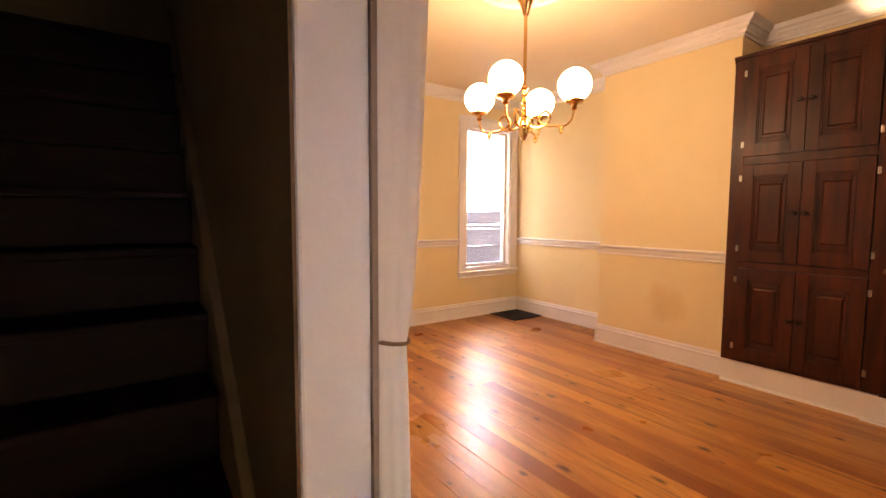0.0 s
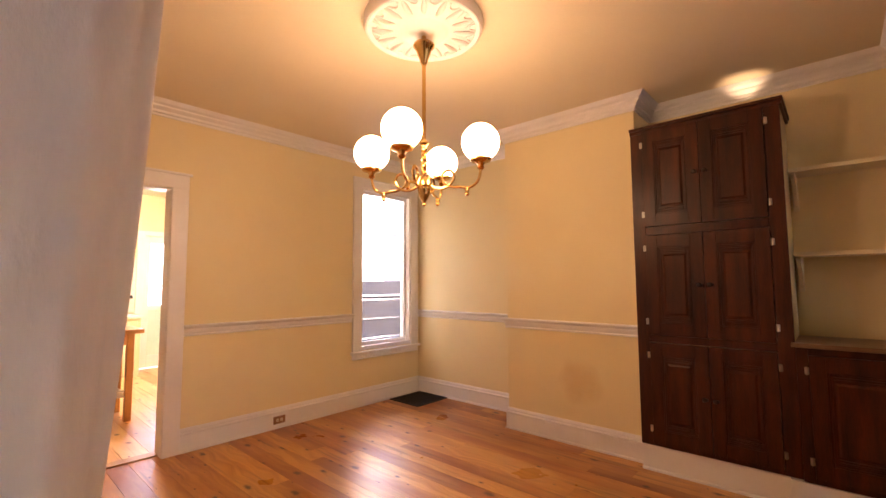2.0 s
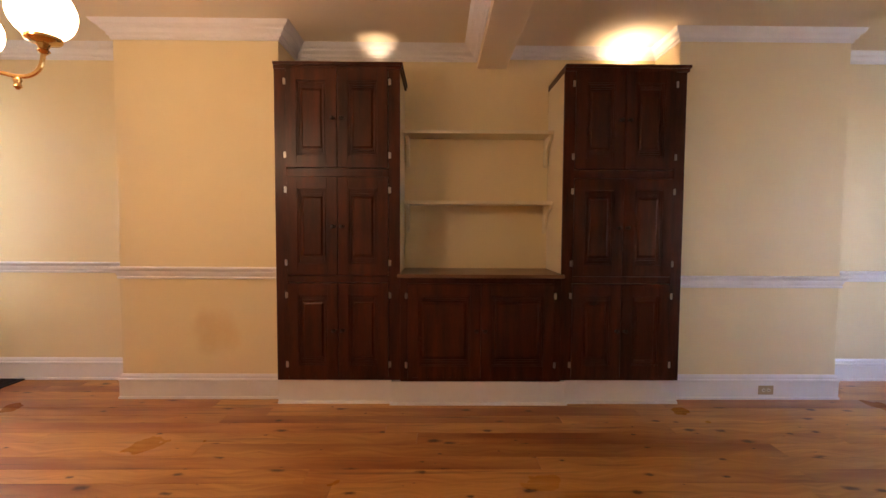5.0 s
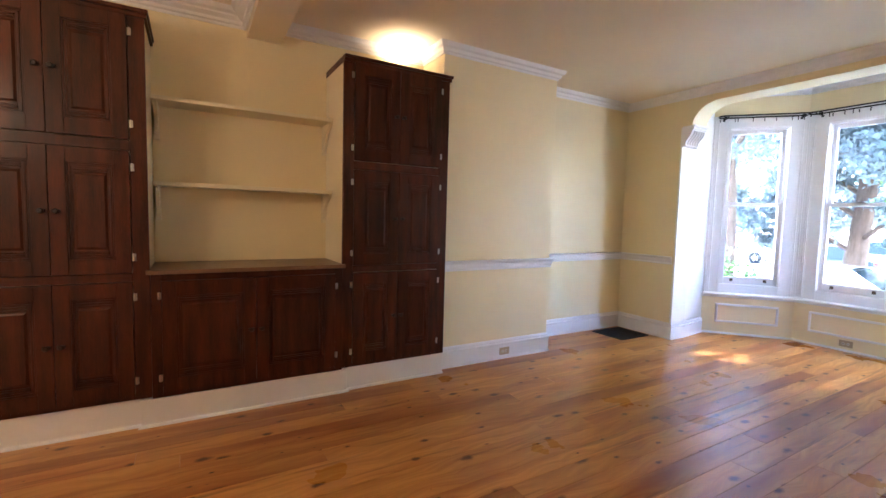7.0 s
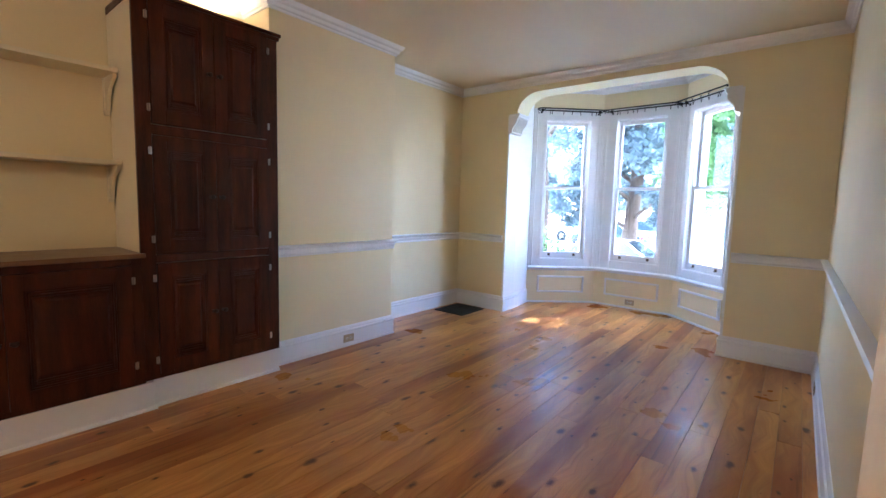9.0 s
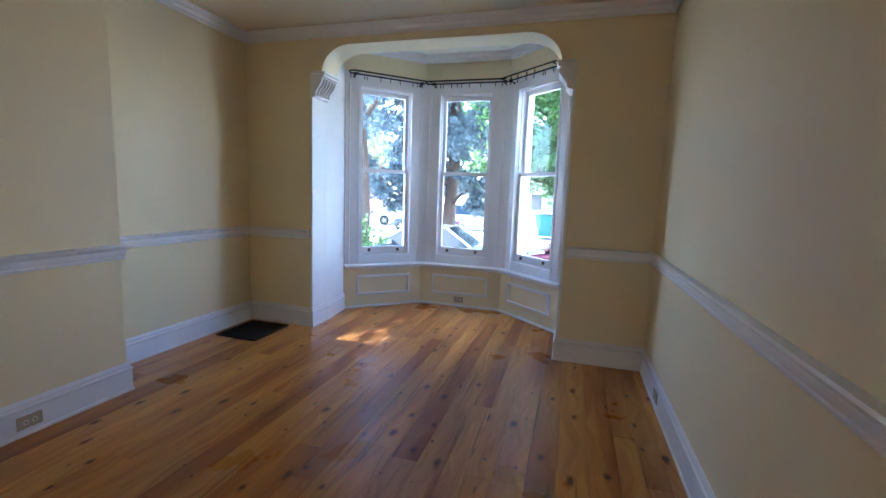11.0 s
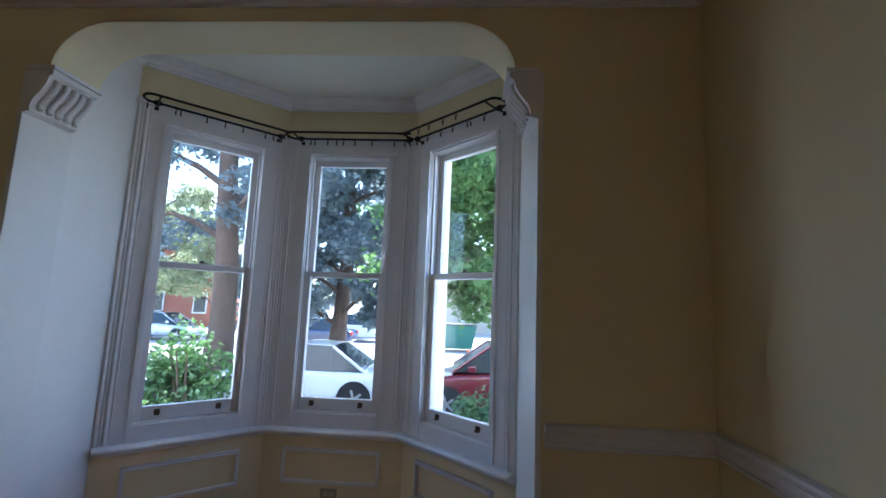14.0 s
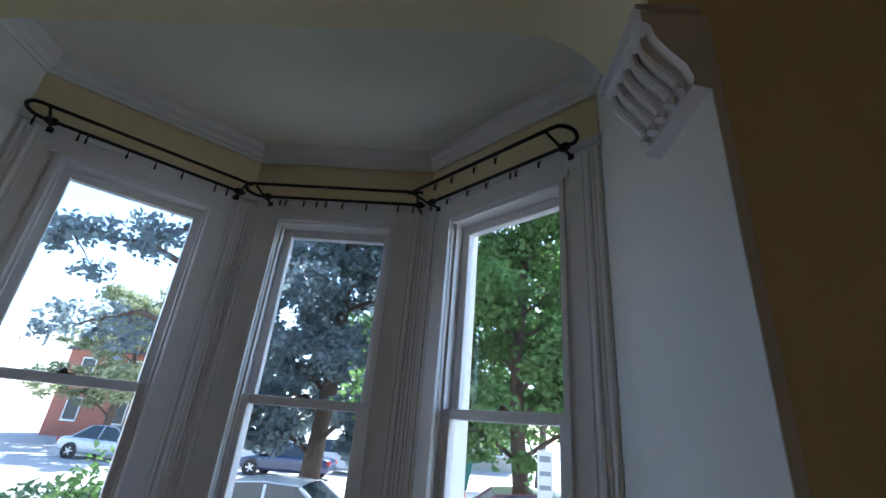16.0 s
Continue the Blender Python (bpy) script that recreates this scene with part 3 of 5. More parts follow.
# ---- corbels, curtain rods ----
def corbel(x, side):
    """A fluted white bracket under the spring of the arch; side: +1 projects to +x."""
    m = Mesh()
    prof = [(0, 2.395), (0.125, 2.395), (0.125, 2.370), (0.108, 2.360), (0.10, 2.325), (0.075, 2.285), (0.045, 2.250), (0.035, 2.215), (0.04, 2.195), (0.0, 2.185)]
    m.prism(prof, SOUTH + 0.004, SOUTH - 0.24, lambda a, b, c: (x + side * a, c, b))
    for i in range(5):
        yy = SOUTH - 0.035 - i * 0.045
        pts = [(x + side * (a + 0.004 + 0.006 * math.sin(j * 1.3)), yy, b) for j, (a, b) in enumerate([(0.108, 2.353), (0.100, 2.325), (0.082, 2.295), (0.058, 2.263), (0.044, 2.235), (0.044, 2.210)])]
        m.tube(pts, 0.0125, 8)
    m.box(x + side * 0.0 - 0.0, x + side * 0.14, SOUTH - 0.25, SOUTH + 0.014, 2.393, 2.410)
    return thing("corbel", m, WHITE, smooth=True, label="white plaster scroll corbel under the arch", category="corbel", group="corbels of the bay arch")


corbel(AX0, 1)
corbel(AX1, -1)


def rod_set(p, q, rings, ends, flip=False):
    """Two parallel black rods joined by a bend, with finials, brackets and small clip rings."""
    m, size = facet(p, q)
    if flip:
        m = m @ Matrix.Translation((size, 0, 0)) @ Matrix.Diagonal((-1, 1, 1, 1))
    root = thing("curtain_rod", label="black iron double curtain rod with clip rings", category="curtain rod", group="curtain rods of the bay")
    z, near, far = 2.592, 0.19, 0.06
    a, b = ends[0], size - ends[1]
    mean, half = (near + far) / 2, (near - far) / 2
    arc = [(b - 0.05 + 0.05 * math.sin(t), mean - half * math.cos(t), z) for t in [i * math.pi / 10 for i in range(11)]]
    pts = [(a, far, z)] + arc + [(a, near, z)]
    thing("rod", Mesh().tube([m @ Vector(v) for v in pts], 0.008), BLACK, root, smooth=True)
    for u in (a + 0.03, b - 0.08):
        br = Mesh()
        br.box(u - 0.012, u + 0.012, -0.002, 0.012, z - 0.03, z + 0.03, m).tube([m @ Vector(v) for v in ((u, 0, z - 0.012), (u, 0.10, z - 0.016), (u, near, z - 0.010))], 0.006)
        br.lathe([(0.013, -0.02), (0.018, -0.008), (0.018, 0.008), (0.013, 0.02)], (u, far, z), 10, "x", m)
        thing("bracket", br, BLACK, root, smooth=True)
    for u, y in rings:
        y = far if y < 0.1 else near
        rg = Mesh()
        c = Vector((u * size, y, z - 0.010))
        rg.tube([m @ (c + Vector((0, 0.013 * math.cos(t), 0.013 * math.sin(t)))) for t in [i * math.pi / 6 for i in range(13)]], 0.0022, 5)
        rg.box(u * size - 0.004, u * size + 0.004, y - 0.003, y + 0.003, z - 0.048, z - 0.022, m)
        thing("clip_ring", rg, BLACK, root)
    return root


rod_set(C4, C3, [(0.08, 0.045), (0.2, 0.045), (0.34, 0.045), (0.46, 0.045), (0.6, 0.045), (0.63, 0.045), (0.75, 0.045), (0.25, 0.135), (0.36, 0.135), (0.5, 0.135), (0.62, 0.135)], (0.05, 0.04), True)
rod_set(C3, C2, [(0.08, 0.045), (0.16, 0.045), (0.33, 0.045), (0.46, 0.045), (0.55, 0.045), (0.6, 0.045), (0.67, 0.045), (0.77, 0.045), (0.8, 0.045), (0.92, 0.135)], (0.02, 0.04))
rod_set(C2, C1, [(0.08, 0.045), (0.14, 0.045), (0.2, 0.045), (0.36, 0.045), (0.48, 0.045), (0.6, 0.045), (0.76, 0.045), (0.79, 0.045), (0.95, 0.045)], (0.05, 0.02))


# ---- built-in cabinets ----
def door_leaf(w, h):
    """A framed door leaf in x (width), z (height), facing -y; origin at its lower left corner."""
    d = Mesh()
    st, rl = 0.075, 0.085
    d.box(0, st, -0.022, 0, 0, h).box(w - st, w, -0.022, 0, 0, h).box(st, w - st, -0.022, 0, 0, rl).box(st, w - st, -0.022, 0, h - rl, h)
    d.box(st, w - st, -0.010, -0.002, rl, h - rl)
    # stepped moulding and raised field
    for o, y in ((0.0, -0.018), (0.012, -0.014)):
        a, b, c, e = st + o, w - st - o, rl + o, h - rl - o
        d.box(a, a + 0.010, y, -0.004, c, e).box(b - 0.010, b, y, -0.004, c, e).box(a, b, y, -0.004, c, c + 0.010).box(a, b, y, -0.004, e - 0.010, e)
    a, b, c, e = st + 0.045, w - st - 0.045, rl + 0.07, h - rl - 0.07
    d.grid([[(a - 0.014, -0.009, c - 0.014), (b + 0.014, -0.009, c - 0.014), (b + 0.014, -0.009, e + 0.014), (a - 0.014, -0.009, e + 0.014)],
            [(a, -0.017, c), (b, -0.017, c), (b, -0.017, e), (a, -0.017, e)]], close=True, caps=True)
    for zz in (rl + 0.026, rl + 0.040, h - rl - 0.033, h - rl - 0.047):
        d.box(st + 0.03, w - st - 0.03, -0.020, -0.006, zz, zz + 0.008)
    return d


def turned(x, y, z):
    """Local cabinet frame: x along -y of the room, -y towards the room's west."""
    return Matrix.Translation((x, y, z)) @ Matrix.Rotation(radians(-90), 4, "Z")


def cabinet(y_north, width, face, z0, z1, rows, stile, label, top, side_white):
    """A built-in cabinet unit: carcass, face frame, door leaves with knobs and hinges, white plinth."""
    root = thing("cabinet", label=label, category="cabinet", group="built-in cabinets")
    root.matrix_world = turned(face, y_north, 0)
    dep = BACK - face - 0.004
    body = Mesh().box(0.004, width - 0.004, 0.012, dep, z0, z1 - 0.004)
    thing("body", body, CREAM if side_white else WOOD, root, label="painted cabinet side" if side_white else "")
    fr = Mesh()
    fr.box(0, stile, -0.008, 0.014, z0, z1).box(width - stile, width, -0.008, 0.014, z0, z1)
    edges = [z0] + [v for r in rows for v in r] + [z1]
    for a, b in zip(edges[::2], edges[1::2]):
        fr.box(stile, width - stile, -0.008, 0.014, a, b)
    thing("face_frame", fr, WOOD, root, bevel=0.002)
    inner = width - 2 * stile
    lw = inner / 2 - 0.003
    leaf_cache = {}
    for lo, hi in rows:
        hgt = round(hi - lo - 0.006, 4)
        for side in (0, 1):
            if hgt not in leaf_cache:
                leaf_cache[hgt] = thing("door", door_leaf(lw, hgt), WOOD, root, bevel=0.0015)
                leaf = leaf_cache[hgt]
            else:
                leaf = new("door", leaf_cache[hgt].data)
                leaf.parent = root
                mod = leaf.modifiers.new("bevel", "BEVEL")
                mod.width, mod.segments = 0.0015, 2
            leaf.location = (stile + 0.0015 + side * (lw + 0.003), 0.002, lo + 0.003)
            kx = lw - 0.03 if side == 0 else 0.03
            kz = hgt * 0.5
            kn = Mesh().lathe([(0.006, -0.022), (0.006, -0.034), (0.013, -0.036), (0.015, -0.044), (0.010, -0.050)], (kx, 0, kz), 10, "y")
            kn.box(kx - 0.018, kx + 0.018, -0.033, -0.024, kz - 0.009, kz + 0.009)
            thing("knob", kn, KNOB, leaf, bevel=0.001)
            hx = -0.012 if side == 0 else lw + 0.012
            for f in ((0.13, 0.87)):
                hg = Mesh()
                zz = hgt * f
                hg.box(hx - 0.010, hx + 0.010, -0.013, -0.008, zz - 0.021, zz + 0.021)
                hg.lathe([(0.004, zz - 0.023), (0.004, zz + 0.023)], (hx, -0.016, 0), 8)
                thing("hinge", hg, STEEL, leaf, label="bright steel hinge")
    if top == "cap":
        t = Mesh().box(-0.0, width + (0.02 if side_white else 0), -0.035, dep, z1 - 0.004, z1 + 0.018).box(0, width + (0.012 if side_white else 0), -0.022, dep, z1 - 0.028, z1 - 0.004)
        thing("top", t, WOOD, root, bevel=0.003)
    else:
        thing("top", Mesh().box(-0.02, width + 0.02, -0.025, dep, z1, z1 + 0.026), TOP, root, bevel=0.004, label="worn brown counter top")
    return root


ROWS = [(0.205, 0.905), (0.955, 1.675), (1.735, 2.445)]
cabinet(1.428, 0.903, 3.79, 0.18, 2.465, ROWS, 0.085, "tall dark-stained wooden cabinet with six panelled doors", "cap", True)
cabinet(-0.662, 0.884, 3.79, 0.18, 2.465, ROWS, 0.080, "tall dark-stained wooden cabinet with six panelled doors", "cap", True)
cabinet(0.523, 1.183, 3.775, 0.175, 0.944, [(0.205, 0.905)], 0.055, "low dark-stained wooden cabinet with two doors below the shelves", "counter", False)
pl = Mesh().box(3.795, BACK, 0.585, 1.43, 0, 0.178).box(3.795, BACK, -1.55, -0.70, 0, 0.178).box(3.765, BACK, -0.70, 0.585, 0, 0.172)
structure("cabinet_plinth", pl, WHITE, "white painted plinth under the cabinets", "plinth", bevel=0.003)
ps = Mesh()
sweep(ps, [(0, 0), (0.014, 0), (0.012, 0.012), (0.003, 0.018), (0, 0.018)], [(3.795, -1.55), (3.795, -0.70), (3.765, -0.70), (3.765, 0.585), (3.795, 0.585), (3.795, 1.43)])
structure("plinth_shoe", ps, WHITE, "thin white moulding along the plinth", "trim")


def shelf(z):
    root = thing("wall_shelf", label="cream painted shelf on two curved brackets", category="shelf", group="shelves between the cabinets")
    thing("board", Mesh().box(4.03, BACK - 0.002, -0.655, 0.52, z, z + 0.026), CREAM, root, bevel=0.002)
    for y in (-0.645, 0.498):
        b = Mesh()
        curve = [(4.06, z), (4.245, z), (4.245, z - 0.20), (4.225, z - 0.205), (4.215, z - 0.185), (4.20, z - 0.13), (4.16, z - 0.075), (4.11, z - 0.045), (4.07, z - 0.03), (4.055, z - 0.012)]
        b.prism(curve, y - 0.011, y + 0.011, lambda a, c, e: (a, e, c))
        b.box(4.245, BACK - 0.001, y - 0.016, y + 0.016, z - 0.23, z)
        thing("bracket", b, CREAM, root, bevel=0.002)


shelf(1.495)
shelf(2.045)


# spots on the cabinet tops
def uplight(y, x, half, power):
    root = thing("uplight", label="small black spotlight on top of the cabinet", category="light", group="cabinet-top spots")
    root.location = (x, y, 2.483)
    thing("housing", Mesh().lathe([(0.035, 0), (0.04, 0.006), (0.036, 0.05), (0.036, 0.06), (0.03, 0.06), (0.028, 0.02)], k=16), BLACK, root, smooth=True)
    lamp = new("uplight_lamp", bpy.data.lights.new("uplight_lamp", "SPOT"))
    lamp.data.energy, lamp.data.color = power, (1.0, 0.72, 0.38)
    lamp.data.spot_size, lamp.data.spot_blend, lamp.data.shadow_soft_size = radians(half), 0.9, 0.02
    lamp.matrix_world = look((x, y, 2.548), (x, y, 3.5))


uplight(0.74, 4.15, 84, UPLIGHT * 0.7)
uplight(-1.28, 4.12, 140, UPLIGHT * 2.6)


# ---- chandelier ----
def chandelier(cx, cy):
    root = thing("chandelier", label="polished brass chandelier with four lit globe shades", category="chandelier")
    root.location = (cx, cy, 0)
    b = Mesh()
    b.lathe([(0.012, 2.75), (0.012, 2.675), (0.050, 2.668), (0.060, 2.655), (0.058, 2.645), (0.044, 2.632), (0.036, 2.605), (0.026, 2.58), (0.020, 2.555), (0.011, 2.54)], k=24)
    b.lathe([(0.011, 2.60), (0.011, 2.10)], k=12)
    b.lathe([(0.012, 2.115), (0.024, 2.105), (0.026, 2.095), (0.014, 2.085), (0.013, 2.07)], k=14)
    for s in range(3):
        b.tube([(0.010 * math.cos(t + s * 2.1), 0.010 * math.sin(t + s * 2.1), 2.08 - 0.011 * t) for t in [i * 0.5 for i in range(30)]], 0.008, 6)
    b.lathe([(0.013, 1.93), (0.030, 1.92), (0.026, 1.91), (0.040, 1.885), (0.045, 1.86), (0.034, 1.85), (0.036, 1.84), (0.026, 1.80), (0.012, 1.775), (0.008, 1.765), (0.011, 1.758), (0.004, 1.75)], k=20)
    thing("stem", b, BRASS, root, smooth=True)
    for k in range(4):
        a = radians(-65 + 90 * k)
        u = Vector((math.cos(a), math.sin(a), 0))
        arm = Mesh()
        pts = []
        for r, z in ((0.03, 1.865), (0.07, 1.845), (0.11, 1.842), (0.15, 1.862), (0.17, 1.90), (0.15, 1.935), (0.115, 1.93), (0.10, 1.90), (0.115, 1.865), (0.16, 1.845), (0.20, 1.842), (0.235, 1.836), (0.27, 1.842), (0.298, 1.866), (0.31, 1.90), (0.315, 1.94)):
            pts.append(u * r + Vector((0, 0, z)))
        fine = []
        for i in range(len(pts) - 1):
            p0, p1, p2, p3 = pts[max(i - 1, 0)], pts[i], pts[i + 1], pts[min(i + 2, len(pts) - 1)]
            for t in (0, 0.33, 0.67):
                fine.append(0.5 * ((2 * p1) + (p2 - p0) * t + (2 * p0 - 5 * p1 + 4 * p2 - p3) * t * t + (3 * p1 - p0 - 3 * p2 + p3) * t ** 3))
        arm.tube(fine + [pts[-1]], 0.0075, 8)
        c = u * 0.24
        arm.lathe([(0.006, 1.835), (0.014, 1.825), (0.010, 1.812), (0.013, 1.80), (0.004, 1.79)], (c.x, c.y, 0), 10)
        g = u * 0.315
        arm.lathe([(0.010, 1.925), (0.020, 1.935), (0.014, 1.945), (0.022, 1.96), (0.050, 1.968), (0.056, 1.975), (0.056, 1.985), (0.046, 1.987)], (g.x, g.y, 0), 18)
        thing("arm", arm, BRASS, root, smooth=True)
        ball = Mesh()
        ball.lathe([(0.002, 2.172)] + [(0.100 * math.sin(t), 2.072 + 0.100 * math.cos(t)) for t in [0.15 + i * 0.19 for i in range(14)]] + [(0.046, 1.984), (0.044, 1.978)], (g.x, g.y, 0), 28)
        thing("globe", ball, GLOBE, root, smooth=True, label="lit frosted glass globe")


chandelier(2.08, 1.95)


def medallion(cx, cy, z):
    root = thing("ceiling_medallion", label="white round plaster medallion with leaf relief on the ceiling", category="medallion")
    root.location = (cx, cy, z)
    d = Mesh().lathe([(0.33, 0.04), (0.33, 0.0), (0.325, -0.012), (0.32, -0.022), (0.31, -0.026), (0.30, -0.022), (0.292, -0.014), (0.18, -0.012), (0.16, -0.018), (0.145, -0.016), (0.13, -0.022), (0.10, -0.038), (0.02, -0.042)], k=64)
    thing("disc", d, WHITE, root, smooth=True)
    lf = Mesh()
    for k in range(16):
        a = 2 * math.pi * k / 16
        m = Matrix.Rotation(a, 4, "Z")
        lf.tube([m @ Vector(p) for p in ((0.165, 0, -0.014), (0.20, 0, -0.022), (0.235, 0, -0.023), (0.27, 0, -0.016), (0.288, 0, -0.012))], [0.005, 0.014, 0.018, 0.012, 0.003], 8)
        m2 = Matrix.Rotation(a + math.pi / 16, 4, "Z")
        lf.tube([m2 @ Vector(p) for p in ((0.285, -0.03, -0.014), (0.262, -0.02, -0.018), (0.252, 0, -0.018), (0.262, 0.02, -0.018), (0.285, 0.03, -0.014))], 0.006, 6)
    thing("leaf", lf, WHITE, root, smooth=True)


medallion(2.08, 1.95, CEILING - 0.04)


# ---- curtain, hall, stairs ----
def curtain():
    root = thing("curtain", label="off-white gathered curtain tied back at the opening", category="curtain")
    rows = []
    tie_z, wall_side, cy = 1.045, 0.371, 0.672
    for i in range(41):
        z = 2.40 - i * (2.36 / 40)
        if z > tie_z:
            half = 0.043 + 0.040 * ((z - tie_z) / (2.40 - tie_z)) ** 0.5
        else:
            half = 0.043 + 0.012 * ((tie_z - z) / tie_z) ** 0.6
        row = []
        for j in range(64):
            a = 2 * math.pi * j / 64
            fold = 1 + 0.07 * math.sin(5 * a + 0.9 * math.sin(z * 1.3)) + 0.035 * math.sin(11 * a + z * 2)
            row.append((max(wall_side, wall_side + half + half * fold * math.cos(a)), cy + 0.064 * fold * math.sin(a), z))
        rows.append(row)
    thing("cloth", Mesh().grid(rows, close=True, caps=True), CLOTH, root, smooth=True)
    t = Mesh().tube([(wall_side + 0.045 + 0.045 * math.cos(a), cy + 0.070 * math.sin(a), tie_z - 0.006 * math.cos(a)) for a in [i * math.pi / 12 for i in range(25)]], 0.004, 6)
    thing("tie", t, ROPE, root, smooth=True, label="thin brown tie cord")


curtain()


def drape(cx, cy):
    """A second curtain that hangs straight in loose folds at the other side of the opening."""
    root = thing("curtain", label="off-white curtain hanging straight beside the wall end", category="curtain")
    rows = []
    for i in range(33):
        z = 2.40 - i * (2.37 / 32)
        row = []
        for j in range(72):
            a = 2 * math.pi * j / 72
            fold = 1 + 0.10 * math.sin(6 * a + 0.7 * math.sin(z * 1.1)) + 0.04 * math.sin(13 * a + z)
            wide = 0.056 + 0.008 * math.sin(z * 1.7)
            row.append((cx + wide * fold * math.cos(a), cy + 0.042 * fold * math.sin(a), z))
        rows.append(row)
    thing("cloth", Mesh().grid(rows, close=True, caps=True), CLOTH, root, smooth=True)


drape(0.626, -0.462)
# brown strip that draws the shadow line at the wall corner
structure("edge_shade_strip", Mesh().box(0.356, 0.368, 0.588, 0.60, 0, 2.45), surface("brown_edge_shadow", (0.30, 0.22, 0.15), rough=0.6), "thin brown strip painted as the shadow line of the wall end", "trim", bevel=0.002)
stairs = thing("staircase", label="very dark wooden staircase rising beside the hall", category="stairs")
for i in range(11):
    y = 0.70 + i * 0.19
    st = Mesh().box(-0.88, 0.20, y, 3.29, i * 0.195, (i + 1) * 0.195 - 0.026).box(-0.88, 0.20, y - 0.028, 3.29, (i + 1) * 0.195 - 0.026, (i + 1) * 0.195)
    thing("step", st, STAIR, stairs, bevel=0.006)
# stringer takes the brown shade colour too, darker than its own white
sk = Mesh()
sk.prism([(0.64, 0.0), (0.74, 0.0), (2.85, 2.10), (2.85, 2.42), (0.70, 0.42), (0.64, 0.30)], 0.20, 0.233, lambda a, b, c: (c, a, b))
thing("stringer", sk, HALLSHADE, stairs, bevel=0.004, label="stringer board along the wall, coloured brown for shade")


# ---- vents and outlets ----
def vent(cx, cy, w, d):
    root = thing("floor_vent", label="black iron floor register with a slotted grille", category="vent", group="floor vents")
    root.location = (cx, cy, 0.0)
    f = Mesh()
    f.box(-w / 2, w / 2, -d / 2, -d / 2 + 0.025, 0.001, 0.012).box(-w / 2, w / 2, d / 2 - 0.025, d / 2, 0.001, 0.012).box(-w / 2, -w / 2 + 0.025, -d / 2 + 0.025, d / 2 - 0.025, 0.001, 0.012).box(w / 2 - 0.025, w / 2, -d / 2 + 0.025, d / 2 - 0.025, 0.001, 0.012)
    f.box(-w / 2 + 0.02, w / 2 - 0.02, -d / 2 + 0.02, d / 2 - 0.02, 0.001, 0.003)
    thing("frame", f, GRILLE, root, bevel=0.002)
    s = Mesh()
    k = int((w - 0.05) / 0.02)
    for i in range(k):
        x = -w / 2 + 0.03 + i * 0.02
        s.box(x, x + 0.008, -d / 2 + 0.025, d / 2 - 0.025, 0.003, 0.010)
    for i in range(1, 5):
        y = -d / 2 + i * d / 5
        s.box(-w / 2 + 0.025, w / 2 - 0.025, y - 0.005, y + 0.005, 0.003, 0.0095)
    thing("grille", s, GRILLE, root)


vent(4.04, 3.98, 0.48, 0.46)
vent(4.0, -4.13, 0.42, 0.48)


def outlet(pose_m, plate, label):
    root = thing("outlet", label=label, category="outlet", group="wall outlets")
    root.matrix_world = pose_m
    thing("plate", Mesh().box(-0.058, 0.058, -0.006, 0, -0.035, 0.035), plate, root, bevel=0.002)
    s = Mesh()
    for x in (-0.02, 0.02):
        s.lathe([(0.014, -0.009), (0.0145, -0.004)], (x, 0, 0), 12, "y")
    thing("socket", s, SOCKET, root)
    for x in (-0.02, 0.02):
        thing("slot", Mesh().box(x - 0.005, x + 0.005, -0.0098, -0.0088, -0.0035, 0.0035), BLACK, root)


outlet(pose(2.47, NORTH - 0.018, 0.078), PLATEBROWN, "brown double outlet on the baseboard")
outlet(pose(BREAST - 0.018, -2.28, 0.075, 0, 0, -90), PLATE, "tan double outlet on the baseboard")
outlet(pose(2.44, C2[1] + 0.008, 0.085, 0, 0, 180), PLATE, "tan double outlet under the bay window")
outlet(pose(WEST + 0.018, -3.80, 0.085, 0, 0, 90), PLATE, "tan double outlet on the baseboard")


# ---- kitchen beyond the doorway ----
KIT = surface("cream_kitchen_paint", (0.80, 0.72, 0.48), (0.76, 0.68, 0.44), 0.6)
k = Mesh()
KX0, KX1 = 2.38, 2.98            # glazed back door opening
k.box(-1.0, KX0, 8.6, 8.75, -1.04, 3.0).box(KX0, KX1, 8.6, 8.75, 2.12, 3.0).box(KX1, 3.25, 8.6, 8.75, -1.04, 3.0).box(3.10, 3.25, 4.40, 8.6, -1.04, 3.0)
structure("wall_kitchen", k, KIT, "cream painted kitchen wall", "wall")
kf = structure("floor_kitchen", Mesh().box(-0.9, 3.1, 4.40, 8.6, -0.06, -0.022), GAP, "light pine kitchen floorboards", "floor")
KFLOOR = pine("light_kitchen_pine", (0.66, 0.44, 0.20), (0.56, 0.33, 0.13), (0.46, 0.22, 0.08), 0.3)
for i in range(18):
    thing("floorboard", Mesh().box(-0.3 + i * 0.18, -0.3 + i * 0.18 + 0.178, 4.41, 8.6, -0.022, 0.0), KFLOOR, kf)
structure("door_sill", Mesh().box(KD0, KD1, 4.32, 4.42, -0.02, 0.012), surface("oak_sill", (0.42, 0.22, 0.08), rough=0.4), "worn oak door sill", "sill", bevel=0.004)
bd = thing("door_1", label="white glazed back door full of daylight", category="door", kind="structure")
bd_f = Mesh().box(KX0, KX0 + 0.09, 8.62, 8.66, 0, 2.12).box(KX1 - 0.09, KX1, 8.62, 8.66, 0, 2.12).box(KX0 + 0.09, KX1 - 0.09, 8.62, 8.66, 2.0, 2.12).box(KX0 + 0.09, KX1 - 0.09, 8.62, 8.66, 0, 0.2).box(KX0 + 0.09, KX1 - 0.09, 8.62, 8.66, 0.92, 1.0)
thing("frame", bd_f, WHITE, bd, bevel=0.003)
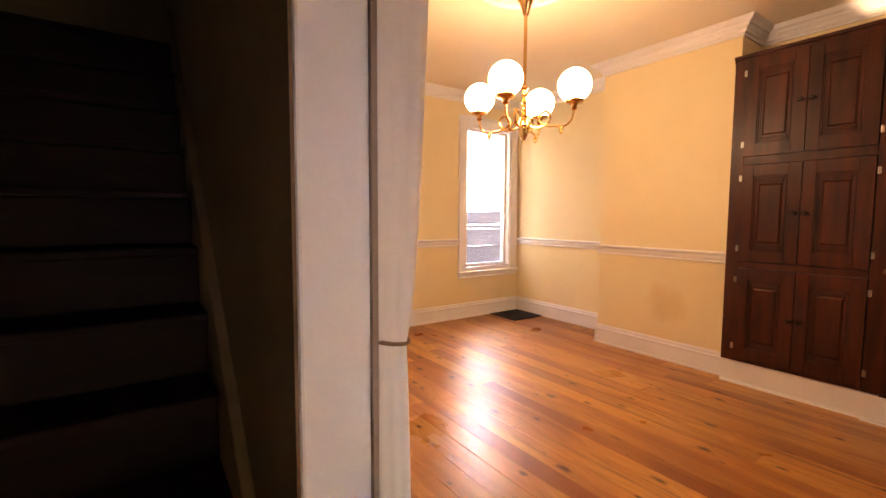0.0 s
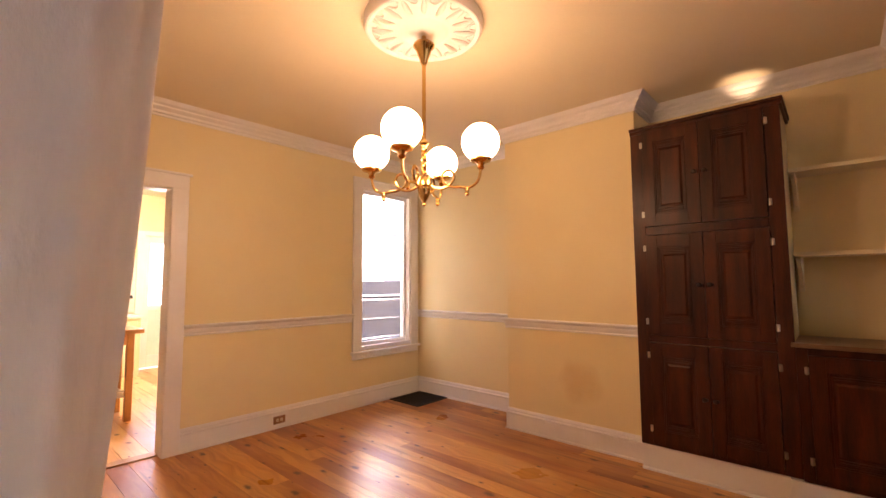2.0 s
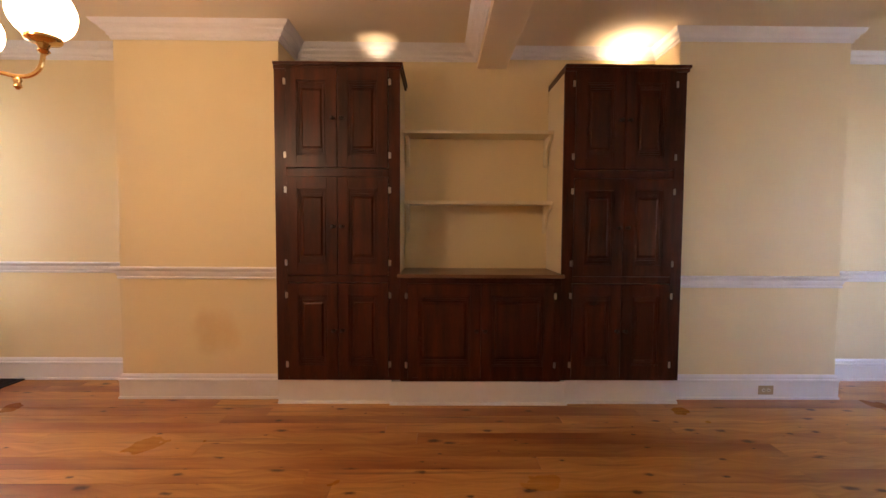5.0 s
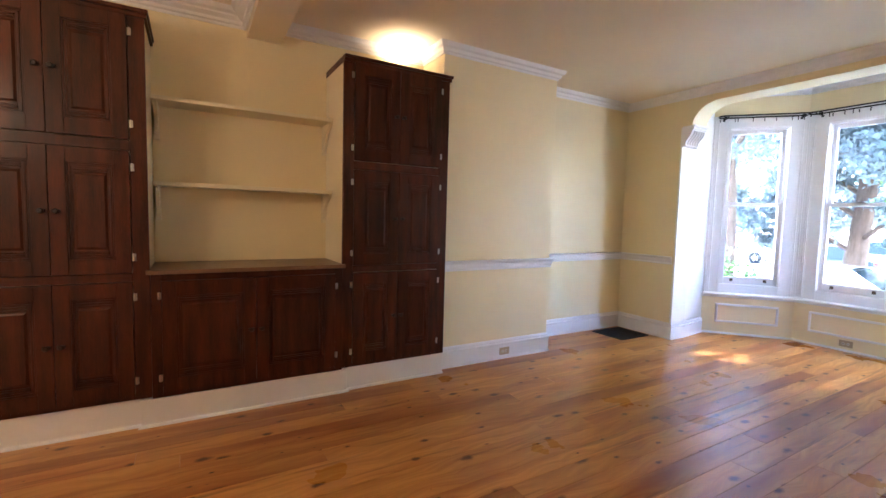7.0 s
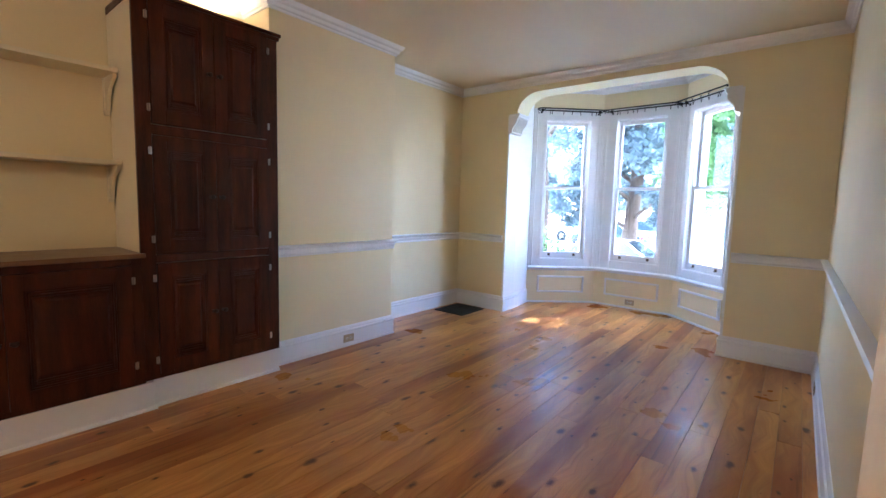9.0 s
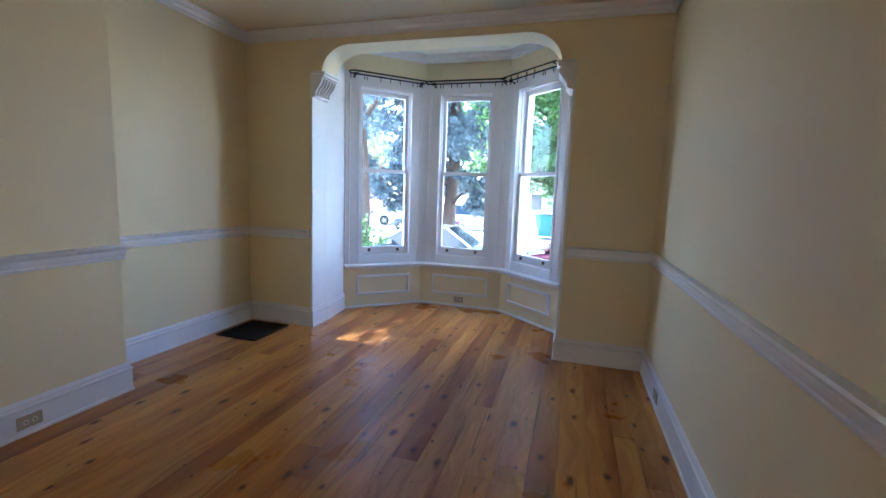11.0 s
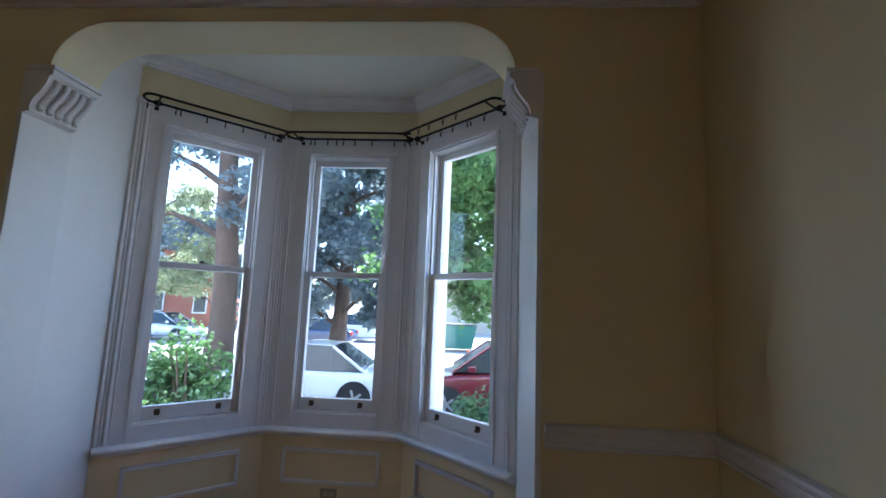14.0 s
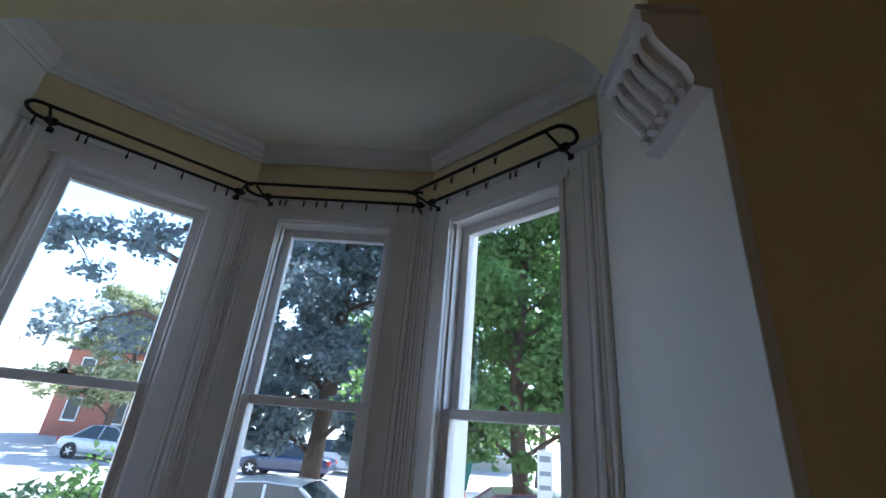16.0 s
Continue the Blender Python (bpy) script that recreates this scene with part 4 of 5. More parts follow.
pg = thing("pane", Mesh().box(KX0 + 0.09, KX1 - 0.09, 8.638, 8.642, 1.0, 2.0), GLASS, bd)
pg.visible_shadow = False
thing("panel", Mesh().box(KX0 + 0.09, KX1 - 0.09, 8.63, 8.65, 0.2, 0.92), surface("mint_panel_paint", (0.45, 0.72, 0.68), rough=0.5), bd, label="mint green lower panel")
thing("casing", Mesh().box(KX0 - 0.1, KX0, 8.575, 8.6, 0, 2.2).box(KX1, KX1 + 0.1, 8.575, 8.6, 0, 2.2).box(KX0, KX1, 8.575, 8.6, 2.12, 2.2), WHITE, bd, bevel=0.003)
sp = thing("slat_panel", label="white slatted wall panel above the kitchen counter", category="wall panel")
SLAT = surface("white_slat_paint", (0.78, 0.77, 0.74), rough=0.4)
for i in range(12):
    thing("slat", Mesh().box(0.6, 2.27, 8.578, 8.596, 0.90 + i * 0.072, 0.90 + i * 0.072 + 0.066), SLAT, sp, bevel=0.002)
thing("knife_strip", Mesh().box(1.0, 2.24, 8.555, 8.58, 1.115, 1.165), surface("dark_metal_strip", (0.03, 0.03, 0.03), rough=0.4, metal=0.6), label="dark metal strip on the slatted panel", category="knife rack")
kc = thing("kitchen_counter", label="cream kitchen base cabinet with a white counter", category="cabinet")
thing("body", Mesh().box(0.3, 2.24, 8.02, 8.57, 0, 0.84), KIT, kc, bevel=0.003)
for i in range(4):
    thing("door", Mesh().box(0.33 + i * 0.475, 0.77 + i * 0.475, 8.0, 8.02, 0.12, 0.8), KIT, kc, bevel=0.004)
thing("top", Mesh().box(0.28, 2.27, 7.98, 8.57, 0.84, 0.88), SLAT, kc, bevel=0.004)
rf = thing("plant_box", label="green box of leafy plant with red flowers", category="plant")
thing("box", Mesh().box(1.88, 2.2, 8.44, 8.577, 1.40, 1.50), surface("green_box", (0.05, 0.14, 0.05), rough=0.6), rf, bevel=0.006)
lr = random.Random(3)


def leaf_cloud(count, place, size, rng_, flat=0.6):
    """Many small bent leaf blades at random turns; place() gives each one's spot."""
    m = Mesh()
    for _ in range(count):
        c = place()
        if c is None:
            continue
        t = Matrix.Translation(c) @ Euler((rng_.uniform(-flat, flat) * 2, rng_.uniform(-flat, flat) * 2, rng_.uniform(0, 6.28))).to_matrix().to_4x4()
        s = size * rng_.uniform(0.6, 1.3)
        m.grid([[t @ Vector(p) for p in r] for r in ([(-s * 0.05, 0, 0), (s * 0.05, 0, 0)], [(-s * 0.3, s * 0.45, s * 0.10), (s * 0.3, s * 0.45, s * 0.10)], [(-s * 0.03, s, -s * 0.08), (s * 0.03, s, -s * 0.08)])])
    return m


def leaf_paint(name, a, b, thin=0.35):
    m, n, l, p = nodes_of(name)
    geo = n.new("ShaderNodeNewGeometry")
    no = add(n, "ShaderNodeTexNoise", Scale=2.2, Detail=6.0, Roughness=0.75)
    l.new(geo.outputs["Position"], no.inputs["Vector"])
    rr = add(n, "ShaderNodeMapRange", From_Min=0.35, From_Max=0.65)
    l.new(no.outputs[0], rr.inputs[0])
    c = n.new("ShaderNodeMix")
    c.data_type = "RGBA"
    c.inputs[6].default_value, c.inputs[7].default_value = (*a, 1), (*b, 1)
    l.new(rr.outputs[0], c.inputs[0])
    l.new(c.outputs[2], p.inputs["Base Color"])
    p.inputs["Roughness"].default_value = 0.5
    tl = n.new("ShaderNodeBsdfTranslucent")
    l.new(c.outputs[2], tl.inputs[0])
    sh = n.new("ShaderNodeMixShader")
    sh.inputs[0].default_value = thin
    l.new(p.outputs[0], sh.inputs[1])
    l.new(tl.outputs[0], sh.inputs[2])
    l.new(sh.outputs[0], n["Material Output"].inputs[0])
    return m


LEAF_RICH = leaf_paint("fresh_green_leaf", (0.08, 0.18, 0.05), (0.22, 0.34, 0.11), 0.5)
LEAF_BLUE = leaf_paint("blue_grey_cedar_needle", (0.11, 0.145, 0.15), (0.24, 0.30, 0.32), 0.45)
LEAF_BUSH = leaf_paint("glossy_shrub_leaf", (0.06, 0.14, 0.05), (0.22, 0.33, 0.15), 0.35)
LEAF_PALE = leaf_paint("pale_olive_leaf", (0.20, 0.24, 0.12), (0.42, 0.44, 0.26), 0.45)
FLOWER = surface("red_petal", (0.6, 0.03, 0.03), rough=0.5)
thing("foliage", leaf_cloud(160, lambda: Vector((lr.uniform(1.9, 2.18), lr.uniform(8.42, 8.56), lr.uniform(1.5, 1.66))), 0.07, lr), LEAF_RICH, rf, kind="stuff")
thing("flower", leaf_cloud(40, lambda: Vector((lr.uniform(1.95, 2.12), lr.uniform(8.40, 8.50), lr.uniform(1.52, 1.62))), 0.05, lr), FLOWER, rf, kind="stuff")


def island():
    root = thing("kitchen_cart", label="butcher-block kitchen cart with a metal lower shelf", category="kitchen cart")
    oak = surface("orange_oak", (0.50, 0.23, 0.07), (0.42, 0.18, 0.05), 0.35, stretch=(3, 1, 0.4), coarse=7)
    thing("top", Mesh().box(0.55, 1.68, 5.50, 6.08, 0.85, 0.89), oak, root, bevel=0.004)
    for x, y in ((1.58, 5.54), (1.58, 5.99), (0.62, 5.54), (0.62, 5.99)):
        thing("leg", Mesh().box(x - 0.03, x + 0.03, y, y + 0.06, 0, 0.85), oak, root, bevel=0.004)
    thing("apron", Mesh().box(0.62, 1.58, 5.545, 5.565, 0.74, 0.85).box(1.57, 1.59, 5.6, 5.99, 0.74, 0.85), oak, root, bevel=0.002)
    thing("drawer_front", Mesh().box(0.66, 1.53, 5.70, 5.72, 0.36, 0.73), KIT, root, bevel=0.004, label="cream cupboard front")
    sh = Mesh()
    for i in range(9):
        sh.tube([(0.62, 5.56 + i * 0.055, 0.24), (1.58, 5.56 + i * 0.055, 0.24)], 0.008, 6)
    sh.tube([(1.58, 5.56, 0.24), (1.58, 6.0, 0.24)], 0.012, 6).tube([(0.62, 5.56, 0.30), (1.58, 5.56, 0.30)], 0.009, 6)
    thing("lower_shelf", sh, STEEL, root, smooth=True, label="steel rod shelf")


island()
pr = thing("pot_rack", label="dark oval pot rack hanging from the kitchen ceiling", category="pot rack")
oval = [(1.18 + 0.46 * math.cos(a), 6.1 + 0.24 * math.sin(a)) for a in [i * math.pi / 16 for i in range(33)]]
thing("band", Mesh().grid([[(x, y, z) for x, y in oval] for z in (2.13, 2.25)]), BLACK, pr, smooth=True, label="dark metal band")
thing("rim", Mesh().tube([(x, y, 2.14) for x, y in oval], 0.018, 8).tube([(x, y, 2.24) for x, y in oval], 0.018, 8), BLACK, pr, smooth=True)
for i in range(12):
    a = i * math.pi / 6
    x, y = 1.18 + 0.46 * math.cos(a), 6.1 + 0.24 * math.sin(a)
    thing("hook", Mesh().tube([(x, y, 2.25), (x, y, 2.12), (x + 0.02, y, 2.08), (x + 0.03, y, 2.11)], 0.006, 5), BLACK, pr)
for x in (0.95, 1.41):
    thing("chain", Mesh().tube([(x, 6.1, 2.14), (x, 6.1, CEILING)], 0.006, 6), BLACK, pr)
kl = thing("ceiling_light", label="round white flush ceiling light in the kitchen", category="light")
thing("lamp_glass", Mesh().lathe([(0.13, CEILING - 0.001), (0.13, CEILING - 0.03), (0.09, CEILING - 0.06), (0.02, CEILING - 0.07)], (1.9, 6.6, 0), 24), glow("kitchen_lamp_glass", (1.0, 0.85, 0.62), 30.0), kl, smooth=True)

# ---- outside ----
ROAD = -1.04
GROUND = surface("sunlit_pale_ground", (0.46, 0.45, 0.42), (0.38, 0.37, 0.34), 0.9, fine=14, coarse=0.3, bump=0.4)
structure("ground", Mesh().box(-500, 500, -900, 500, ROAD - 0.5, ROAD), GROUND, "pale sun-bleached ground and street", "ground")
ASPH = surface("worn_asphalt", (0.30, 0.30, 0.29), (0.23, 0.23, 0.22), 0.85, fine=40, coarse=0.6)
structure("road", Mesh().box(-60, 60, -19.5, -11.3, ROAD + 0.001, ROAD + 0.006), ASPH, "sunlit worn asphalt street", "road")
structure("kerb", Mesh().box(-60, 60, -11.3, -11.15, ROAD, ROAD + 0.12), surface("concrete_kerb", (0.38, 0.37, 0.35), rough=0.85), "pale concrete kerb", "kerb", bevel=0.01)
structure("garden_soil", Mesh().box(-3, 14, -10.2, -6.4, ROAD, ROAD + 0.10), surface("dark_soil", (0.10, 0.08, 0.05), (0.05, 0.08, 0.03), 0.95, fine=30), "planted front garden bed", "ground")


def fence(x0, x1, y):
    root = thing("iron_fence", label="black iron picket fence with spear tips along the garden", category="fence")
    thing("rail", Mesh().box(x0, x1, y - 0.012, y + 0.012, -0.62, -0.59).box(x0, x1, y - 0.012, y + 0.012, -0.93, -0.90), BLACK, root)
    n = int((x1 - x0) / 0.11)
    tip = [(0.009, -1.02), (0.009, -0.53), (0.018, -0.52), (0.010, -0.505), (0.020, -0.48), (0.001, -0.42)]
    data = None
    for i in range(n):
        if data is None:
            p = thing("picket", Mesh().lathe(tip, k=6), BLACK, root)
            data = p.data
        else:
            p = new("picket", data)
            p.parent = root
        p.location = (x0 + 0.05 + i * 0.11, y, 0)


fence(-1.5, 9.0, -10.35)


def shrub(name, label, cx, cy, rx, ry, z0, z1, count, size, paint, seed):
    r = random.Random(seed)
    root = thing(name, label=label, category="shrub")
    root.location = (cx, cy, ROAD)
    st = Mesh()
    for _ in range(9):
        a = r.uniform(0, 6.28)
        st.tube([(0.1 * math.cos(a), 0.1 * math.sin(a), 0.0), (rx * 0.35 * math.cos(a), ry * 0.35 * math.sin(a), (z1 - ROAD) * 0.5), (rx * 0.6 * math.cos(a), ry * 0.6 * math.sin(a), (z1 - ROAD) * 0.85)], [0.03, 0.02, 0.008], 5)
    thing("stem", st, BARK, root)
    clumps = []
    for _ in range(26):
        a, q = r.uniform(0, 6.28), math.sqrt(r.uniform(0, 1))
        clumps.append((rx * q * math.cos(a), ry * q * math.sin(a), r.uniform(z0, z1 - 0.25 * q * (z1 - z0)) - ROAD, r.uniform(0.22, 0.42)))

    def spot():
        x, y, z, w = r.choice(clumps)
        v = Vector((r.gauss(0, 1), r.gauss(0, 1), r.gauss(0, 1))).normalized() * w * r.uniform(0.6, 1.0)
        return Vector((x, y, max(z, 0.15))) + v

    thing("foliage", leaf_cloud(count, spot, size, r), paint, root, kind="stuff")


BARK = surface("rough_grey_brown_bark", (0.17, 0.12, 0.09), (0.08, 0.055, 0.04), 0.95, fine=18, coarse=5, stretch=(2, 2, 0.5), bump=0.8, depth=0.02)


def tree(name, label, x, y, height, trunk_r, crown, clump_n, leaf_n, size, paint, seed, droop=0.0, limbs=14):
    """Tapered trunk, limbs, and a crown of leaf clumps round the limbs. crown: lowest height, radius low, radius high."""
    r = random.Random(seed)
    root = thing(name, label=label, category="tree")
    root.location = (x, y, ROAD)
    pts = [Vector((0.12 * math.sin(i * 1.1 + seed), 0.12 * math.cos(i * 0.9 + seed), height * i / 9)) for i in range(10)]
    thing("trunk", Mesh().tube(pts, [trunk_r * (1.25 if i == 0 else 1 - 0.085 * i) for i in range(10)], 12), BARK, root, smooth=True)
    tips = []
    br = Mesh()
    for i in range(limbs):
        f = (i + r.uniform(0, 0.8)) / limbs
        z = crown[0] + (height - crown[0]) * f * 0.95
        rad = crown[1] + (crown[2] - crown[1]) * f
        a = i * 2.4 + r.uniform(-0.4, 0.4)
        base = pts[min(int(z / height * 9), 8)]
        b0 = Vector((base.x, base.y, z))
        d = Vector((math.cos(a), math.sin(a), 0))
        mid = b0 + d * rad * 0.5 + Vector((r.uniform(-.2, .2), r.uniform(-.2, .2), 0.35 * rad * (1 - droop)))
        end = b0 + d * rad + Vector((r.uniform(-.3, .3), r.uniform(-.3, .3), 0.45 * rad * (1 - 2.2 * droop)))
        br.tube([b0, (b0 + mid) / 2 + Vector((0, 0, 0.1)), mid, (mid + end) / 2 + Vector((0, 0, 0.05)), end], [trunk_r * 0.30, trunk_r * 0.24, trunk_r * 0.18, trunk_r * 0.10, 0.01], 6)
        for _ in range(clump_n):
            t = r.uniform(0.3, 1.05)
            c = b0.lerp(mid, min(t * 2, 1)) if t < 0.5 else mid.lerp(end, (t - 0.5) * 2)
            o = Vector((r.gauss(0, 0.28), r.gauss(0, 0.28), r.gauss(0, 0.2) - droop * 0.25)) * rad * 0.55
            br.tube([c, c + o * 0.5 + Vector((0, 0, 0.05)), c + o], [0.02, 0.013, 0.005], 4)
            tips.append((c + o, r.uniform(0.22, 0.5)))
    thing("limb", br, BARK, root, smooth=True)

    def spot():
        c, w = r.choice(tips)
        v = Vector((r.gauss(0, 1), r.gauss(0, 1), r.gauss(0, 0.6)))
        return c + v * w * 0.62

    thing("foliage", leaf_cloud(leaf_n, spot, size, r, 0.8), paint, root, kind="stuff")


tree("cedar_tree", "tall blue-grey cedar with a thick brown trunk", 8.1, -14.0, 15.0, 0.36, (3.8, 3.4, 1.2), 8, 16000, 0.17, LEAF_BLUE, 3, 0.35, 22)
tree("cedar_tree", "broad blue-grey cedar with drooping sprays", 6.2, -18.8, 17.0, 0.30, (1.5, 3.3, 2.4), 15, 80000, 0.21, LEAF_BLUE, 8, 0.3, 40)
tree("shade_tree", "bright green leafy street tree", 0.3, -14.8, 13.0, 0.20, (1.9, 2.8, 3.2), 15, 90000, 0.165, LEAF_RICH, 5, 0.15, 44)
tree("shade_tree", "pale olive street tree across the road", 17.5, -30.0, 9.0, 0.25, (1.5, 4.2, 2.4), 11, 20000, 0.22, LEAF_PALE, 9, 0.1, 18)
tree("shade_tree", "pale olive street tree across the road", 24.0, -33.0, 9.5, 0.25, (1.5, 4.4, 2.4), 11, 20000, 0.22, LEAF_PALE, 12, 0.1, 18)
tree("shade_tree", "green street tree beyond the parked cars", -3.0, -31.0, 10.0, 0.25, (2.4, 3.6, 2.4), 9, 12000, 0.22, LEAF_RICH, 14, 0.1, 18)
tree("shade_tree", "dark green tree behind the far cars", 9.5, -38.0, 11.0, 0.3, (2.0, 4.5, 2.4), 9, 14000, 0.26, LEAF_BUSH, 21, 0.1, 18)
shrub("garden_shrub", "dense glossy green garden shrub by the fence", 6.25, -9.1, 1.25, 0.7, -0.9, 0.55, 6500, 0.10, LEAF_BUSH, 31)
shrub("garden_shrub", "tall leafy green shrub in the front garden", 5.45, -8.9, 0.45, 0.5, -0.9, 0.95, 2600, 0.10, LEAF_RICH, 32)
shrub("garden_shrub", "low clipped green hedge shrub by the fence", 0.95, -9.6, 0.9, 0.4, -0.95, 0.12, 5600, 0.08, LEAF_BUSH, 33)
shrub("garden_shrub", "low green shrub in front of the iron fence", 4.45, -9.7, 0.5, 0.4, -0.95, -0.12, 2200, 0.08, LEAF_BUSH, 34)

CARGLASS = surface("dark_car_glass", (0.03, 0.04, 0.045), rough=0.05)
TYRE = surface("black_tyre_rubber", (0.02, 0.02, 0.02), rough=0.8)
ALLOY = surface("silver_alloy_wheel", (0.62, 0.62, 0.62), rough=0.3, metal=0.9)
CHROMELESS = surface("black_car_trim", (0.02, 0.02, 0.02), rough=0.4)


def car(label, paint, x, y, turn, length=4.5, width=1.76, height=1.43, suv=False):
    """A parked car along its x axis, nose to +x: lofted body, glass house, wheels with tyre and rim, lamps."""
    root = thing("car", label=label, category="car")
    root.matrix_world = pose(x, y, ROAD + 0.006, 0, 0, turn)
    L, W, H = length / 2, width / 2, height
    belt = H * 0.63
    # body sections along x: (x, half width, low, high)
    sec = [(-L, 0.70, 0.42, belt * 0.80), (-L + 0.06, 0.82, 0.28, belt * 0.95), (-L + 0.45, 0.97, 0.22, belt * 1.02), (-L * 0.45, 1.0, 0.20, belt), (0, 1.0, 0.20, belt * 0.99), (L * 0.42, 1.0, 0.20, belt * 0.97), (L * 0.62, 0.98, 0.20, belt * 0.90), (L - 0.35, 0.93, 0.22, belt * 0.80), (L - 0.08, 0.80, 0.28, belt * 0.68), (L, 0.66, 0.36, belt * 0.56)]
    rows = []
    for sx, w, lo, hi in sec:
        w *= W
        mid = (lo + hi) / 2
        rows.append([(sx, -w * 0.90, lo), (sx, -w, lo + 0.12), (sx, -w, mid), (sx, -w * 0.985, hi - 0.07), (sx, -w * 0.90, hi), (sx, 0, hi + 0.03), (sx, w * 0.90, hi), (sx, w * 0.985, hi - 0.07), (sx, w, mid), (sx, w, lo + 0.12), (sx, w * 0.90, lo)])
    body = thing("body", Mesh().grid(rows, close=True, caps=True), paint, root, smooth=True)
    mod = body.modifiers.new("smooth", "SUBSURF")
    mod.levels = mod.render_levels = 2
    rear = -L + (0.12 if suv else 0.75)
    cab = [(rear, 0.86, belt - 0.03, belt), (rear + (0.30 if suv else 0.75), 0.74, belt - 0.03, H - 0.02), (-0.1, 0.72, belt - 0.03, H), (L * 0.22, 0.74, belt - 0.03, H - 0.05), (L * 0.60, 0.86, belt - 0.03, belt * 0.95)]
    rows = [[(sx, -w * W - 0.03 if hi < belt * 1.1 else -W * 0.90, lo), (sx, -w * W, hi), (sx, w * W, hi), (sx, W * 0.90, lo)] for sx, w, lo, hi in cab]
    thing("cabin_glass", Mesh().grid(rows, close=True, caps=True), CARGLASS, root, smooth=False, bevel=0.03, label="dark car windows")
    # roof skin and pillars over the glass
    ro = Mesh()
    top = [(cab[1][0] - 0.02, 0.745, H - 0.01), (-0.1, 0.73, H + 0.018), (L * 0.22 + 0.02, 0.745, H - 0.03)]
    ro.grid([[(sx, -w * W, z - 0.05), (sx, -w * W * 0.96, z), (sx, 0, z + 0.025), (sx, w * W * 0.96, z), (sx, w * W, z - 0.05)] for sx, w, z in top])
    for s in (-1, 1):
        for a, b in ((cab[0], cab[1]), (cab[3], cab[4])):
            ro.tube([(a[0], s * W * (a[1] + 0.005), a[3] - 0.01), (b[0], s * W * (b[1] + 0.005), b[3] - 0.01)], 0.035, 6)
        ro.tube([(-0.15, s * W * 0.735, H - 0.03), (-0.2, s * W * 0.91, belt)], 0.03, 6)
    rfs = thing("roof", ro, paint, root, smooth=True)
    for sx in (-L * 0.60, L * 0.64):
        for s in (-1, 1):
            wheel = thing("wheel", Mesh().lathe([(0.20, -0.09), (0.30, -0.10), (0.325, -0.06), (0.325, 0.06), (0.30, 0.10), (0.20, 0.09)], (sx, s * (W - 0.08), 0.325), 24, "y"), TYRE, root, smooth=True, label="black tyre")
            rim = Mesh().lathe([(0.205, -0.02), (0.205, 0.085), (0.19, 0.09), (0.18, 0.04)], (sx, s * (W - 0.08), 0.325), 20, "y").lathe([(0.045, -0.1), (0.045, 0.1)], (sx, s * (W - 0.08), 0.325), 12, "y")
            for q in range(5):
                rot = Matrix.Translation((sx, s * (W - 0.08), 0.325)) @ Matrix.Rotation(q * 2 * math.pi / 5 + 0.3, 4, "Y")
                rim.box(-0.028, 0.028, -0.095, 0.095, 0.03, 0.20, rot)
            thing("rim", rim, ALLOY, wheel, label="silver five-spoke rim")
            arch_ = Mesh().lathe([(0.36, s * 0.0), (0.385, s * 0.0), (0.385, s * 0.02), (0.345, s * 0.02)], (sx, s * (W - 0.012), 0.325), 24, "y")
            thing("wheel_arch", arch_, CHROMELESS, root, smooth=True)
    for s in (-1, 1):
        thing("door_handle", Mesh().box(-0.75, -0.58, s * W - 0.015, s * W + 0.02, belt - 0.16, belt - 0.13), paint, root, bevel=0.006)
        thing("mirror", Mesh().box(L * 0.36, L * 0.44, s * W * 0.98 - 0.06, s * W * 0.98 + 0.10 * s + 0.06, belt + 0.0, belt + 0.13), paint, root, bevel=0.02)
        thing("headlamp", Mesh().box(L - 0.32, L - 0.13, s * W * 0.70 - 0.12, s * W * 0.70 + 0.12, belt * 0.56, belt * 0.70), ALLOY, root, bevel=0.02)
        thing("tail_lamp", Mesh().box(-L + 0.0, -L + 0.14, s * W * 0.70 - 0.10, s * W * 0.70 + 0.12, belt * 0.72, belt * 0.90), surface("red_lamp_glass", (0.45, 0.02, 0.02), rough=0.2) if "red_lamp_glass" not in bpy.data.materials else bpy.data.materials["red_lamp_glass"], root, bevel=0.02)
    return root


PAINTW = surface("white_car_paint", (0.80, 0.80, 0.80), rough=0.2, bump=0, coat=0.6)
PAINTR = surface("maroon_car_paint", (0.16, 0.015, 0.025), (0.14, 0.012, 0.02), rough=0.22, bump=0, coat=0.6)
PAINTB = surface("dark_blue_car_paint", (0.03, 0.04, 0.10), rough=0.22, bump=0, coat=0.6)
PAINTS = surface("silver_car_paint", (0.55, 0.57, 0.58), rough=0.25, metal=0.3, bump=0, coat=0.5)
car("white saloon car parked at the kerb", PAINTW, 5.33, -13.3, 0, 4.6, 1.76, 1.44)
car("maroon sport utility car parked at the kerb", PAINTR, 0.48, -13.3, 0, 4.5, 1.82, 1.64, True)
car("dark blue saloon car parked across the street", PAINTB, 9.9, -27.0, 0, 4.5, 1.76, 1.5)
car("white estate car parked across the street", PAINTW, 7.6, -31.0, 180, 4.6, 1.8, 1.7, True)
car("silver saloon car parked across the street", PAINTS, 18.6, -26.6, 180, 4.6, 1.76, 1.5)
car("white van-like car parked across the street", PAINTW, 13.0, -31.5, 0, 4.7, 1.85, 1.8, True)

